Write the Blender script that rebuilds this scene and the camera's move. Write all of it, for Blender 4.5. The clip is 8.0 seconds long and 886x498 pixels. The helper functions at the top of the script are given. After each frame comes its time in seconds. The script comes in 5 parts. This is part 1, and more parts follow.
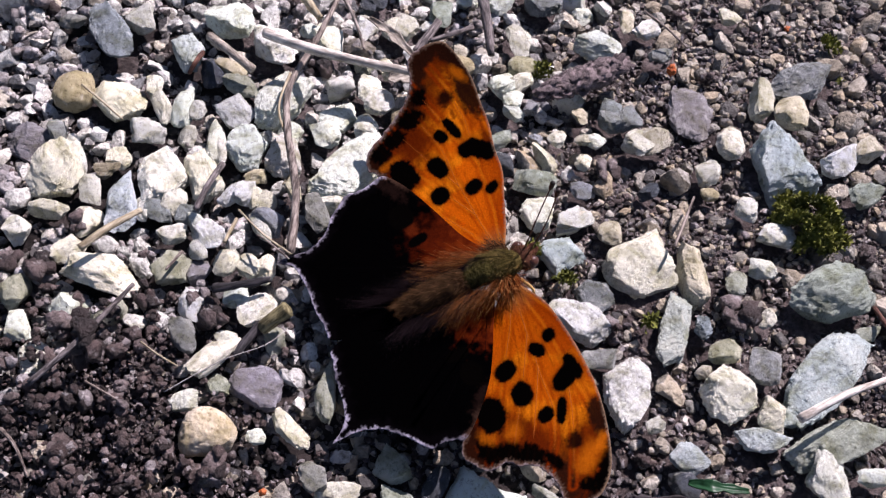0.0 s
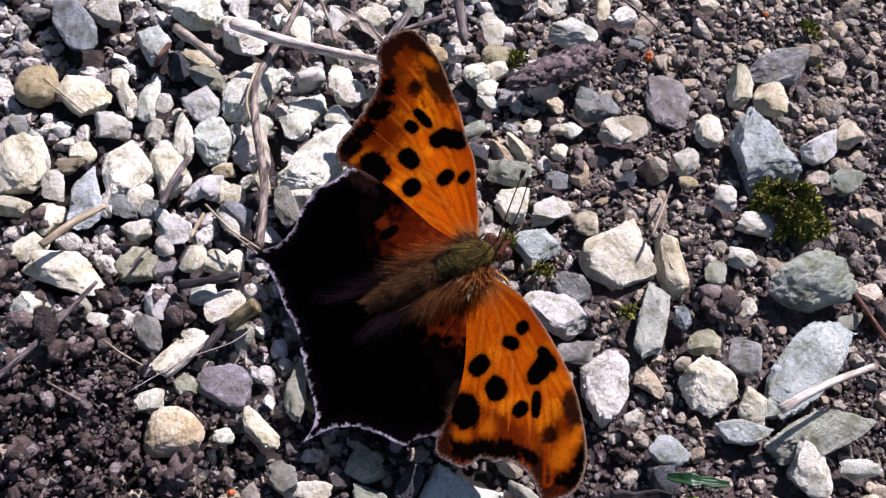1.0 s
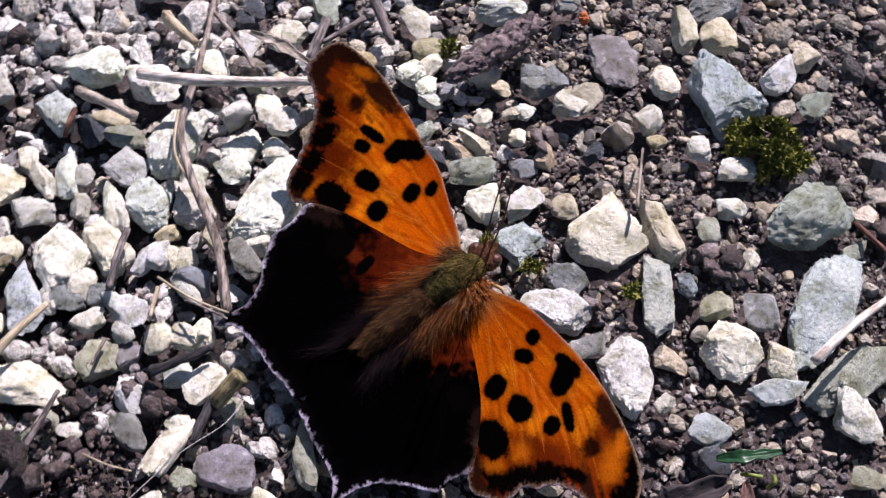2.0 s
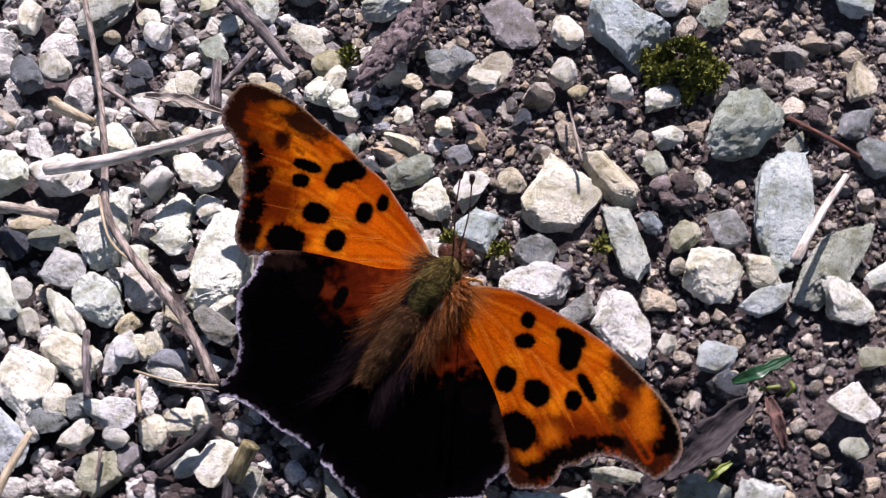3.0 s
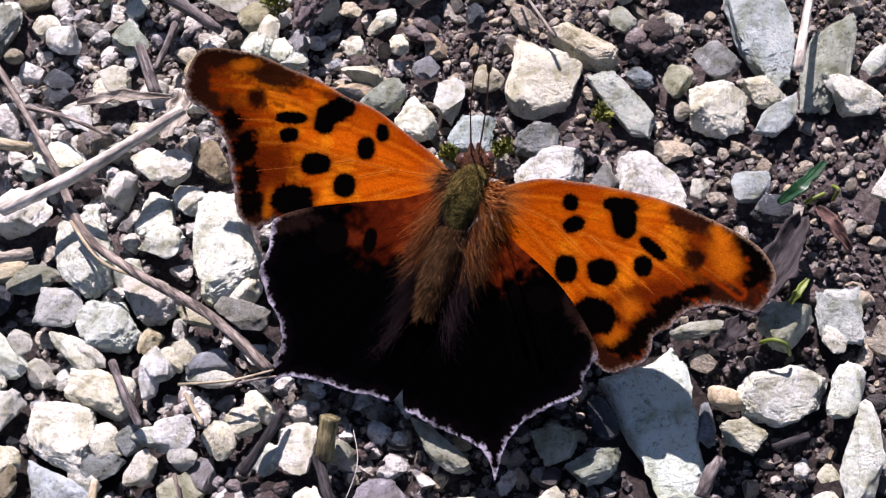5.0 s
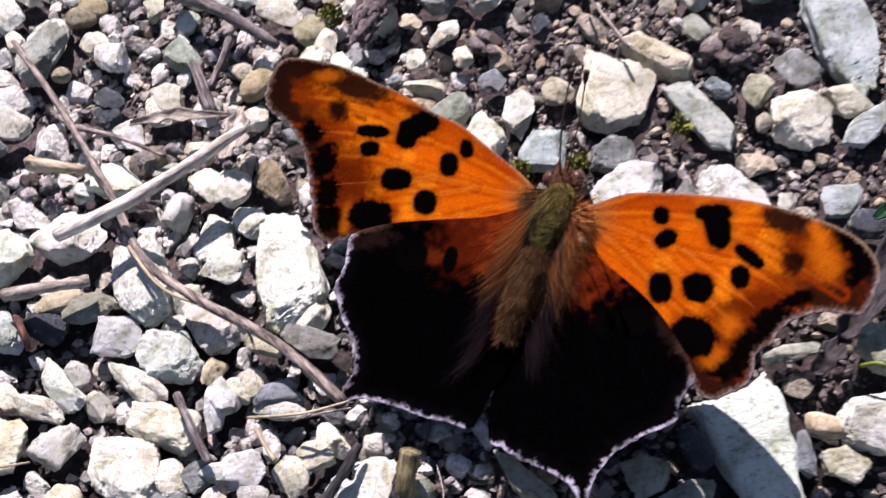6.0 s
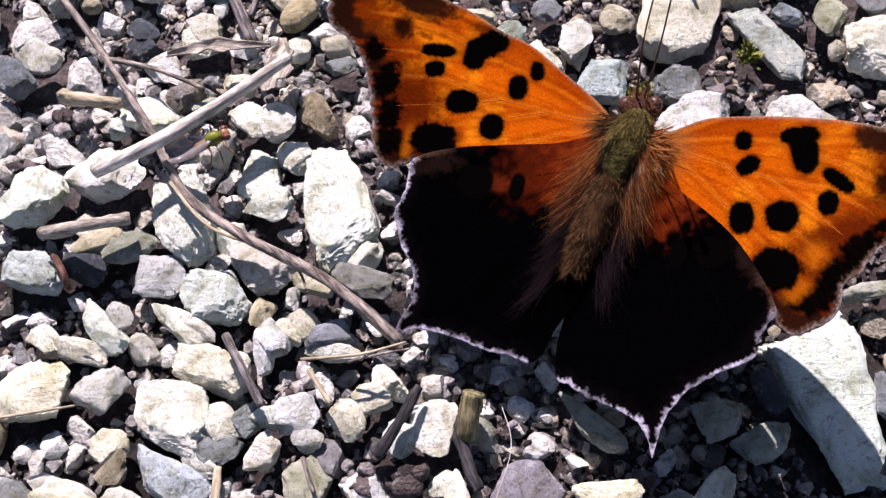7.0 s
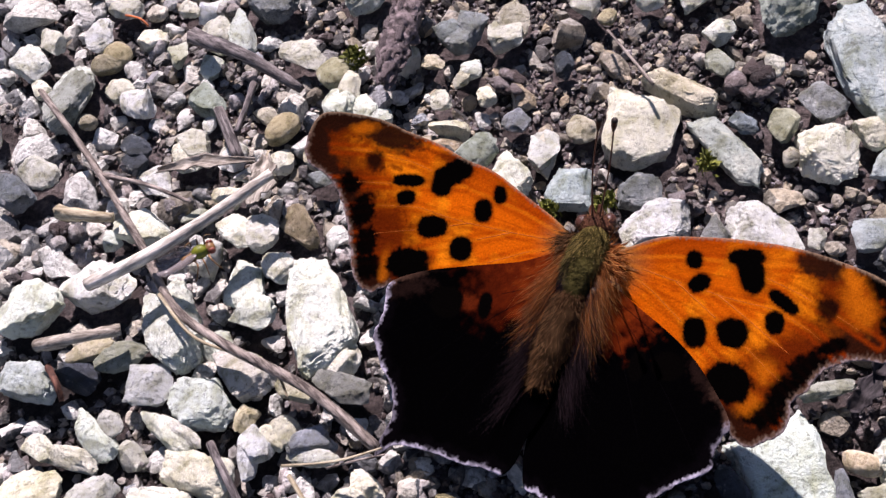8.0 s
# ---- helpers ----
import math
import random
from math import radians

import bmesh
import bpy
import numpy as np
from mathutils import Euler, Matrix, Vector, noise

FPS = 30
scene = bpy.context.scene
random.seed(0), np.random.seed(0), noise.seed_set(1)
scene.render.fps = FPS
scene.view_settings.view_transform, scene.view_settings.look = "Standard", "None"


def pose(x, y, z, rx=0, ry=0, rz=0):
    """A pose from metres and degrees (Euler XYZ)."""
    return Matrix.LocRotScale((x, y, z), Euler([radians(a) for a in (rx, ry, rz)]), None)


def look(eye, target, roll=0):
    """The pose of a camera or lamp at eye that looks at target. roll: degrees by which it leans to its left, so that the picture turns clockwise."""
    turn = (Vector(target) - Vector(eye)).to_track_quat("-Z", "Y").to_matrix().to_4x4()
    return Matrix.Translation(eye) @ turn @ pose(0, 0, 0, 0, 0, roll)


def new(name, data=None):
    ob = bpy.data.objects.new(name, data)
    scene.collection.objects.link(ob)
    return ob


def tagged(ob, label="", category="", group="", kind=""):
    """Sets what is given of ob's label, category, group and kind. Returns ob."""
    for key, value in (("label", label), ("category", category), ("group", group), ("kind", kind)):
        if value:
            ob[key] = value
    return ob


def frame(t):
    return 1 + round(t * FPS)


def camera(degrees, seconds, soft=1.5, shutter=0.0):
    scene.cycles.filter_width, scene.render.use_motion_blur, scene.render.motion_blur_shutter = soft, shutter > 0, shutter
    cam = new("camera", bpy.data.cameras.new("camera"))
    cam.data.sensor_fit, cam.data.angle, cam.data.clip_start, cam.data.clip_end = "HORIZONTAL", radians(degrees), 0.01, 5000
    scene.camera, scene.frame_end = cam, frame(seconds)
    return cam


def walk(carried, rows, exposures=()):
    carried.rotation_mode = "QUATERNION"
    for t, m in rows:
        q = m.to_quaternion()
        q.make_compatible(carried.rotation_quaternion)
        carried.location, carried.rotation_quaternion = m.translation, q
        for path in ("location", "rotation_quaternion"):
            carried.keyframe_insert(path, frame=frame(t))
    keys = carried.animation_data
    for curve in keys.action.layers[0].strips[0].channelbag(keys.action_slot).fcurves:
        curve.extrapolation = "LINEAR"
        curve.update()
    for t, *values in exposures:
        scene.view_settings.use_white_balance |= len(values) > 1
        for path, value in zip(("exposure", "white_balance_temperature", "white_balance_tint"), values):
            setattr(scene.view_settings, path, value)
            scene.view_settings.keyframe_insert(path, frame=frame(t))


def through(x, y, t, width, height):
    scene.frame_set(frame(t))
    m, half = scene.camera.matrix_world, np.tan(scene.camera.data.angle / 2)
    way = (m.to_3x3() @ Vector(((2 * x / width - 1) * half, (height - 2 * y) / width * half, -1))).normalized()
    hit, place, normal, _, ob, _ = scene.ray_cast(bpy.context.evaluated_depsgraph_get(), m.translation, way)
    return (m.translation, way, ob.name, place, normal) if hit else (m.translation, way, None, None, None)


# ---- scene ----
cam = camera(48, 8.0, 1.25, 0.25)
PATH = [
    (0, look((0.02655, -0.04810, 0.09252), (-0.00408, -0.01010, 0.01690), 9.48)),
    (0.5, look((0.02632, -0.04913, 0.08788), (-0.00448, -0.01075, 0.01253), 9.37)),
    (1, look((0.02748, -0.04594, 0.09042), (-0.00248, -0.00750, 0.01475), 9.47)),
    (1.2, look((0.02692, -0.04691, 0.08886), (-0.00247, -0.00819, 0.01311), 9.20)),
    (2.3, look((0.01753, -0.04202, 0.08511), (-0.00353, -0.00001, 0.00836), 1.11)),
    (2.5, look((0.01850, -0.04172, 0.08680), (-0.00062, 0.00028, 0.00953), -0.56)),
    (3, look((0.01262, -0.04274, 0.08537), (-0.00323, 0.00042, 0.00800), -4.12)),
    (3.5, look((0.00851, -0.04633, 0.08602), (-0.00609, -0.00792, 0.00595), -12.84)),
    (4, look((0.00591, -0.04297, 0.08971), (-0.00710, -0.00205, 0.01061), -17.01)),
    (4.5, look((0.00080, -0.04425, 0.08070), (-0.00694, -0.00372, 0.00072), -12.42)),
    (4.7, look((0.00051, -0.04483, 0.07923), (-0.00531, -0.00423, -0.00089), -10.27)),
    (5.8, look((-0.00269, -0.04359, 0.08553), (-0.00977, -0.00276, 0.00541), -13.39)),
    (6, look((-0.00573, -0.04183, 0.07755), (-0.01225, -0.00018, -0.00217), -12.35)),
    (6.5, look((-0.01185, -0.04221, 0.07295), (-0.01966, -0.00298, -0.00794), -14.16)),
    (7, look((-0.01057, -0.04150, 0.07361), (-0.01782, -0.00320, -0.00789), -14.11)),
    (7.5, look((-0.00931, -0.04124, 0.07922), (-0.01669, -0.00054, -0.00113), -14.22)),
    (8, look((-0.00683, -0.03992, 0.07865), (-0.01449, 0.00332, -0.00023), -14.50)),
]
walk(cam, PATH, [(0.0, 0.90, 6400, 31), (2.5, 0.99, 6440, 31), (4.6, 1.03, 6470, 31), (6.4, 1.18, 6500, 31), (7.2, 1.10, 6510, 31), (8.0, 0.97, 6520, 31)])

import itertools

from mathutils.geometry import delaunay_2d_cdt

WHITE_SUN = (1.0, 0.965, 0.92)

# ---- light ----
SUN_TO = Vector((-0.14, 0.92, 1.0)).normalized()
world = bpy.data.worlds.new("world")
scene.world = world
world.use_nodes = True
wn = world.node_tree
sky = wn.nodes.new("ShaderNodeTexSky")
sky.sky_type = "NISHITA"
sky.sun_disc = False
sky.dust_density = 0.3
sky.sun_elevation = math.asin(SUN_TO.z)
sky.sun_rotation = math.atan2(SUN_TO.x, SUN_TO.y)
wn.links.new(sky.outputs["Color"], wn.nodes["Background"].inputs["Color"])
wn.nodes["Background"].inputs["Strength"].default_value = 0.05
sun = new("sun", bpy.data.lights.new("sun", "SUN"))
sun.data.energy, sun.data.angle, sun.data.color = 5.0, radians(0.53), WHITE_SUN
sun.matrix_world = look(tuple(SUN_TO * 3), (0, 0, 0))

CM = 0.01


# ---- materials ----
class Mat:
    """A small node builder round one Principled shader."""

    def __init__(self, name, rough=0.8, spec=0.3):
        self.m = bpy.data.materials.new(name)
        self.m.use_nodes = True
        self.t = self.m.node_tree
        self.b = self.t.nodes["Principled BSDF"]
        self.b.inputs["Roughness"].default_value = rough
        self.b.inputs["Specular IOR Level"].default_value = spec
        co = self.add("ShaderNodeTexCoord")
        self.co = co.outputs["Object"]

    def add(self, kind, **values):
        n = self.t.nodes.new(kind)
        for k, v in values.items():
            if k == "blend":
                n.data_type, n.blend_type = "RGBA", v
            elif k == "op":
                n.operation = v
        return n

    def link(self, a, b):
        self.t.links.new(a, b)

    def noise(self, scale, detail=6.0, rough=0.6, co=None, distort=0.0):
        n = self.add("ShaderNodeTexNoise")
        n.inputs["Scale"].default_value = scale
        n.inputs["Detail"].default_value = detail
        n.inputs["Roughness"].default_value = rough
        n.inputs["Distortion"].default_value = distort
        self.link(co or self.co, n.inputs["Vector"])
        return n.outputs["Fac"]

    def voronoi(self, scale, out="Distance"):
        n = self.add("ShaderNodeTexVoronoi")
        n.inputs["Scale"].default_value = scale
        self.link(self.co, n.inputs["Vector"])
        return n.outputs[out]

    def ramp(self, fac, *stops):
        n = self.add("ShaderNodeValToRGB")
        e = n.color_ramp.elements
        while len(e) < len(stops):
            e.new(0.5)
        for k, (p, c) in zip(e, stops):
            k.position = p
            k.color = (*c, 1) if len(c) == 3 else c
        self.link(fac, n.inputs["Fac"])
        return n.outputs["Color"]

    def mix(self, a, b, fac, blend="MIX"):
        n = self.add("ShaderNodeMix", blend=blend)
        for s, v in ((n.inputs[6], a), (n.inputs[7], b), (n.inputs[0], fac)):
            if isinstance(v, (int, float)):
                s.default_value = v
            elif isinstance(v, tuple):
                s.default_value = (*v, 1)
            else:
                self.link(v, s)
        return n.outputs[2]

    def color(self, c):
        if isinstance(c, tuple):
            self.b.inputs["Base Color"].default_value = (*c, 1)
        else:
            self.link(c, self.b.inputs["Base Color"])
        return self

    def bump(self, height, distance, strength=1.0):
        n = self.add("ShaderNodeBump")
        n.inputs["Distance"].default_value = distance
        n.inputs["Strength"].default_value = strength
        self.link(height, n.inputs["Height"])
        self.link(n.outputs["Normal"], self.b.inputs["Normal"])
        return self

    def each(self):
        """A random number for each object."""
        return self.add("ShaderNodeObjectInfo").outputs["Random"]

    def island(self):
        return self.add("ShaderNodeNewGeometry").outputs["Random Per Island"]


def shade(c, k):
    return tuple(min(1.0, v * k) for v in c)


def stone_mat(name, base, speck, vein, rough=0.62, random_by="each", spread=0.30):
    """Weathered stone: cloudy body, crystalline grains, stains, pits with dirt in them."""
    m = Mat(name, rough, 0.42)
    big = m.ramp(m.noise(150, 6, 0.65, distort=0.1), (0.30, shade(base, 0.55)), (0.46, shade(base, 0.9)), (0.56, base), (0.72, shade(base, 1.25)))
    c = m.mix(big, vein, m.ramp(m.noise(300, 7, 0.7, distort=0.15), (0.50, (0, 0, 0)), (0.64, (0.85, 0.85, 0.85))))
    c = m.mix(c, m.ramp(m.noise(1900, 5, 0.8), (0.38, shade(speck, 0.7)), (0.46, (1, 1, 1))), 0.7, "MULTIPLY")
    c = m.mix(c, m.ramp(m.noise(520, 8, 0.78), (0.34, (0.26, 0.25, 0.23)), (0.45, (1, 1, 1))), 0.58, "MULTIPLY")
    c = m.mix(c, m.ramp(m.noise(1100, 3, 0.6), (0.60, (0, 0, 0)), (0.70, (1, 1, 1))), 0.22, "SCREEN")
    c = m.mix(c, m.ramp(m.noise(230, 7, 0.72, distort=0.2), (0.38, (0.62, 0.60, 0.37)), (0.50, (1, 1, 1))), 0.7, "MULTIPLY")
    rnd = m.each() if random_by == "each" else m.island()
    tone = m.ramp(rnd, (0.0, (1 - spread, 1 - spread * 0.92, 1 - spread * 0.8)), (0.22, (1.0, 0.96, 0.80)), (0.42, (1.06, 1.06, 1.02)), (0.62, (0.88, 0.97, 0.95)), (0.8, (1.08, 1.04, 0.94)), (1.0, (0.92, 0.96, 1.08)))
    m.color(m.mix(c, tone, 1.0, "MULTIPLY"))
    m.bump(m.mix(m.noise(520, 9, 0.8), m.noise(2600, 5, 0.75), 0.4), 0.0010, 1.0)
    return m.m


STONE = {
    "white": stone_mat("white_limestone", (0.88, 0.88, 0.80), (0.62, 0.60, 0.58), (0.76, 0.75, 0.60)),
    "pale": stone_mat("pale_limestone", (0.74, 0.75, 0.71), (0.50, 0.49, 0.50), (0.54, 0.55, 0.43)),
    "cream": stone_mat("cream_limestone", (0.62, 0.58, 0.46), (0.50, 0.44, 0.32), (0.56, 0.53, 0.45)),
    "ochre": stone_mat("ochre_pebble", (0.44, 0.385, 0.25), (0.52, 0.44, 0.30), (0.34, 0.29, 0.20)),
    "tan": stone_mat("tan_pebble", (0.70, 0.60, 0.45), (0.62, 0.52, 0.38), (0.74, 0.69, 0.60), 0.6),
    "grey": stone_mat("grey_stone", (0.24, 0.255, 0.265), (0.36, 0.36, 0.37), (0.36, 0.37, 0.36)),
    "blue": stone_mat("bluish_marble", (0.46, 0.53, 0.555), (0.42, 0.46, 0.50), (0.56, 0.60, 0.585)),
    "slate": stone_mat("slate_stone", (0.20, 0.23, 0.265), (0.30, 0.32, 0.35), (0.34, 0.36, 0.38), 0.7),
    "dark": stone_mat("dark_stone", (0.045, 0.055, 0.075), (0.3, 0.3, 0.33), (0.09, 0.10, 0.12), 0.6),
    "green": stone_mat("greenish_stone", (0.36, 0.385, 0.33), (0.40, 0.42, 0.36), (0.48, 0.49, 0.43)),
    "moss": stone_mat("mossy_green_stone", (0.62, 0.64, 0.58), (0.42, 0.46, 0.42), (0.15, 0.18, 0.13)),
    "jade": stone_mat("flat_jade_stone", (0.76, 0.82, 0.76), (0.42, 0.44, 0.36), (0.66, 0.70, 0.56), 0.8),
    "mauve": stone_mat("mauve_shale", (0.25, 0.235, 0.26), (0.5, 0.48, 0.5), (0.31, 0.30, 0.315), 0.75),
    "brown": stone_mat("brown_sandstone", (0.30, 0.25, 0.18), (0.30, 0.24, 0.16), (0.34, 0.30, 0.22)),
}
LABELS = {
    "white": "bright white angular limestone chip lying in loose gravel",
    "pale": "pale grey limestone pebble bedded among small gravel",
    "cream": "cream limestone pebble with yellowish stains in grit",
    "ochre": "small ochre yellow pebble lying among grey gravel",
    "tan": "smooth tan pebble with faint cracks resting on soil",
    "grey": "mid-grey stone chip bedded in fine grit",
    "blue": "pale bluish marble stone with a rough broken face",
    "slate": "slate blue-grey angular stone lying in dark soil",
    "dark": "nearly black stone chip half sunk in gravel",
    "green": "greenish grey stone with lighter weathered patches",
    "moss": "rounded dark green stone with a white lit top",
    "jade": "long flat pale green stone slab on dark soil",
    "mauve": "flat mauve-grey shale flake pressed into the soil",
    "brown": "brown weathered sandstone lump lying beside a twig",
}


def gravel_mat(name, stops, spread):
    m = Mat(name, 0.6, 0.42)
    base = m.ramp(m.island(), *stops)
    c = m.mix(base, m.ramp(m.noise(1300, 5, 0.7), (0.36, (0.42, 0.40, 0.38)), (0.50, (1, 1, 1))), 0.8, "MULTIPLY")
    c = m.mix(c, m.ramp(m.noise(560, 7, 0.75), (0.36, (0.42, 0.41, 0.38)), (0.52, (1, 1, 1))), 0.85, "MULTIPLY")
    c = m.mix(c, m.ramp(m.noise(300, 5), (0.35, (1 - spread,) * 3), (0.65, (1, 1, 1))), 1.0, "MULTIPLY")
    c = m.mix(c, m.ramp(m.noise(1000, 3, 0.6), (0.60, (0, 0, 0)), (0.70, (1, 1, 1))), 0.15, "SCREEN")
    m.color(c)
    m.bump(m.mix(m.noise(650, 8, 0.75), m.noise(2600, 3), 0.3), 0.0009, 1.0)
    return m.m


GRAVEL = gravel_mat("gravel", (
    (0.0, (0.05, 0.055, 0.065)), (0.08, (0.26, 0.27, 0.27)), (0.20, (0.72, 0.72, 0.68)), (0.36, (0.80, 0.81, 0.75)),
    (0.50, (0.80, 0.77, 0.68)), (0.60, (0.62, 0.63, 0.58)), (0.74, (0.84, 0.85, 0.80)), (0.86, (0.60, 0.55, 0.44)), (0.94, (0.30, 0.33, 0.36)), (1.0, (0.40, 0.36, 0.36))), 0.3)
FINE = gravel_mat("fine_gravel", (
    (0.0, (0.035, 0.032, 0.033)), (0.2, (0.12, 0.11, 0.11)), (0.4, (0.30, 0.285, 0.26)), (0.55, (0.50, 0.48, 0.43)),
    (0.7, (0.22, 0.215, 0.215)), (0.85, (0.58, 0.56, 0.53)), (1.0, (0.34, 0.29, 0.22))), 0.3)
MIXED = gravel_mat("mixed_gravel", (
    (0.0, (0.044, 0.042, 0.044)), (0.10, (0.127, 0.120, 0.110)), (0.25, (0.389, 0.336, 0.248)), (0.42, (0.564, 0.489, 0.359)),
    (0.55, (0.243, 0.240, 0.216)), (0.70, (0.612, 0.566, 0.478)), (0.82, (0.467, 0.370, 0.239)), (0.92, (0.330, 0.307, 0.248)), (1.0, (0.621, 0.585, 0.524))), 0.3)
GRIT = gravel_mat("grit", (
    (0.0, (0.026, 0.019, 0.021)), (0.25, (0.081, 0.067, 0.070)), (0.45, (0.173, 0.146, 0.145)), (0.6, (0.294, 0.253, 0.222)),
    (0.75, (0.105, 0.094, 0.105)), (0.90, (0.441, 0.412, 0.421)), (1.0, (0.273, 0.211, 0.152))), 0.35)
CLOD = gravel_mat("clod", ((0.0, (0.015, 0.009, 0.008)), (0.40, (0.066, 0.042, 0.038)), (0.72, (0.16, 0.118, 0.11)), (0.9, (0.22, 0.18, 0.175)), (1.0, (0.42, 0.39, 0.39))), 0.5)
PALE_CRUMB = gravel_mat("pale_crumb", ((0.0, (0.24, 0.22, 0.22)), (0.4, (0.52, 0.49, 0.485)), (0.7, (0.62, 0.59, 0.57)), (1.0, (0.34, 0.29, 0.27))), 0.4)


def soil_mat():
    """Dark humus with a patch of mauve-brown mud."""
    m = Mat("soil", 0.9)
    humus = m.ramp(m.noise(160, 8, 0.65), (0.3, (0.004, 0.003, 0.0028)), (0.5, (0.015, 0.011, 0.010)), (0.72, (0.050, 0.038, 0.035)))
    mud = m.ramp(m.noise(160, 8, 0.65), (0.32, (0.026, 0.018, 0.017)), (0.5, (0.10, 0.078, 0.076)), (0.70, (0.27, 0.23, 0.23)))
    far = m.add("ShaderNodeVectorMath", op="DISTANCE")
    m.link(m.co, far.inputs[0])
    far.inputs[1].default_value = (0.0, 0.047, 0.0)
    where = m.add("ShaderNodeMath", op="MULTIPLY_ADD")
    m.link(far.outputs["Value"], where.inputs[0])
    where.inputs[1].default_value, where.inputs[2].default_value = -13.0, 1.0
    wander = m.add("ShaderNodeMath", op="MULTIPLY_ADD")
    m.link(m.noise(60, 5), wander.inputs[0])
    wander.inputs[1].default_value = 1.0
    m.link(where.outputs[0], wander.inputs[2])
    c = m.mix(humus, mud, m.ramp(wander.outputs[0], (0.35, (0, 0, 0)), (0.75, (1, 1, 1))))
    c = m.mix(c, m.ramp(m.noise(2200, 4, 0.7), (0.4, (0.5, 0.5, 0.5)), (0.6, (1.25, 1.2, 1.15))), 0.8, "MULTIPLY")
    m.color(c)
    m.bump(m.mix(m.noise(420, 10, 0.8), m.voronoi(900), 0.25), 0.0022, 1.0)
    return m.m


SOIL = soil_mat()


def wood_mat(name, dark, light):
    """Fibrous bark; the grain runs along each thing's own x axis."""
    m = Mat(name, 0.8)
    mp = m.add("ShaderNodeMapping")
    mp.inputs["Scale"].default_value = (0.12, 1, 1)
    m.link(m.co, mp.inputs["Vector"])
    g = m.noise(2600, 5, 0.65, mp.outputs["Vector"])
    c = m.ramp(g, (0.41, dark), (0.60, light))
    c = m.mix(c, m.ramp(m.noise(450, 5), (0.35, (0.55, 0.52, 0.5)), (0.6, (1, 1, 1))), 0.9, "MULTIPLY")
    m.color(c)
    m.bump(g, 0.0002, 0.8)
    return m.m


BARK_PALE = wood_mat("pale_dry_stem", (0.34, 0.31, 0.265), (0.72, 0.68, 0.61))
BARK_BROWN = wood_mat("brown_twig_bark", (0.055, 0.042, 0.036), (0.32, 0.275, 0.24))
BARK_GREY = wood_mat("grey_twig_bark", (0.04, 0.034, 0.034), (0.22, 0.195, 0.19))
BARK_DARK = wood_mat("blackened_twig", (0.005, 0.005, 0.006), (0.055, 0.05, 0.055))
BARK_GREEN = wood_mat("greenish_stem", (0.06, 0.05, 0.02), (0.24, 0.21, 0.11))
STRAW = wood_mat("straw", (0.22, 0.18, 0.11), (0.44, 0.39, 0.28))
RED_BARK = wood_mat("reddish_needle", (0.05, 0.018, 0.012), (0.17, 0.075, 0.05))
DEAD_LEAF = wood_mat("dead_leaf", (0.010, 0.008, 0.009), (0.048, 0.040, 0.043))
PALE_LEAF = wood_mat("bleached_leaf", (0.14, 0.12, 0.095), (0.40, 0.365, 0.31))
RUST_LEAF = wood_mat("rusty_leaf", (0.05, 0.026, 0.022), (0.17, 0.095, 0.08))


def plain_mat(name, a, b, scale=900, rough=0.5, bump=0.0001, through=0.0, spec=0.3):
    m = Mat(name, rough, spec)
    m.color(m.ramp(m.noise(scale, 5), (0.35, a), (0.65, b)))
    m.bump(m.noise(scale * 2.5, 4), bump, 0.6)
    if through:
        m.b.inputs["Transmission Weight"].default_value = 0.0
        m.b.inputs["Subsurface Weight"].default_value = through
        m.b.inputs["Subsurface Radius"].default_value = (0.001, 0.001, 0.0004)
    return m.m


LEAF_GREEN = plain_mat("fresh_leaf", (0.004, 0.024, 0.007), (0.010, 0.050, 0.018), 500, 0.38)
SHOOT_GREEN = plain_mat("yellow_green_shoot", (0.06, 0.09, 0.012), (0.15, 0.19, 0.035), 800, 0.45)
MOSS = plain_mat("moss_green", (0.035, 0.045, 0.006), (0.20, 0.21, 0.035), 600, 0.8)
ORANGE = plain_mat("orange_fleck", (0.22, 0.05, 0.015), (0.55, 0.15, 0.04), 1500, 0.7)
CONE_BROWN = plain_mat("brown_cone", (0.016, 0.011, 0.011), (0.24, 0.19, 0.19), 1300, 0.8, 0.0008)
FIBRE = plain_mat("white_fibre", (0.3, 0.28, 0.26), (0.45, 0.43, 0.41), 900, 0.5)


# ---- mesh helpers ----
def part(name, bm, material, parent, label=""):
    """Links a bmesh as one mesh object under a thing, or at top level where parent is None."""
    data = bpy.data.meshes.new(name)
    bm.to_mesh(data)
    bm.free()
    data.shade_smooth()
    data.materials.append(material)
    ob = new(name, data)
    if parent:
        ob.parent = parent
    if label:
        ob["label"] = label
    return ob


def mesh_of(name, verts, faces, material, smooth=True, sharp=0):
    data = bpy.data.meshes.new(name)
    data.from_pydata([tuple(v) for v in verts], [], faces)
    data.materials.append(material)
    if smooth:
        data.shade_smooth()
    if sharp:
        data.set_sharp_from_angle(angle=radians(sharp))
    return data


def unit_ball(level):
    bm = bmesh.new()
    bmesh.ops.create_icosphere(bm, subdivisions=level, radius=1.0)
    v = np.array([tuple(x.co) for x in bm.verts])
    f = [tuple(x.index for x in p.verts) for p in bm.faces]
    bm.free()
    return v, f


BALLS = {n: unit_ball(n) for n in (1, 2, 3, 4, 5)}


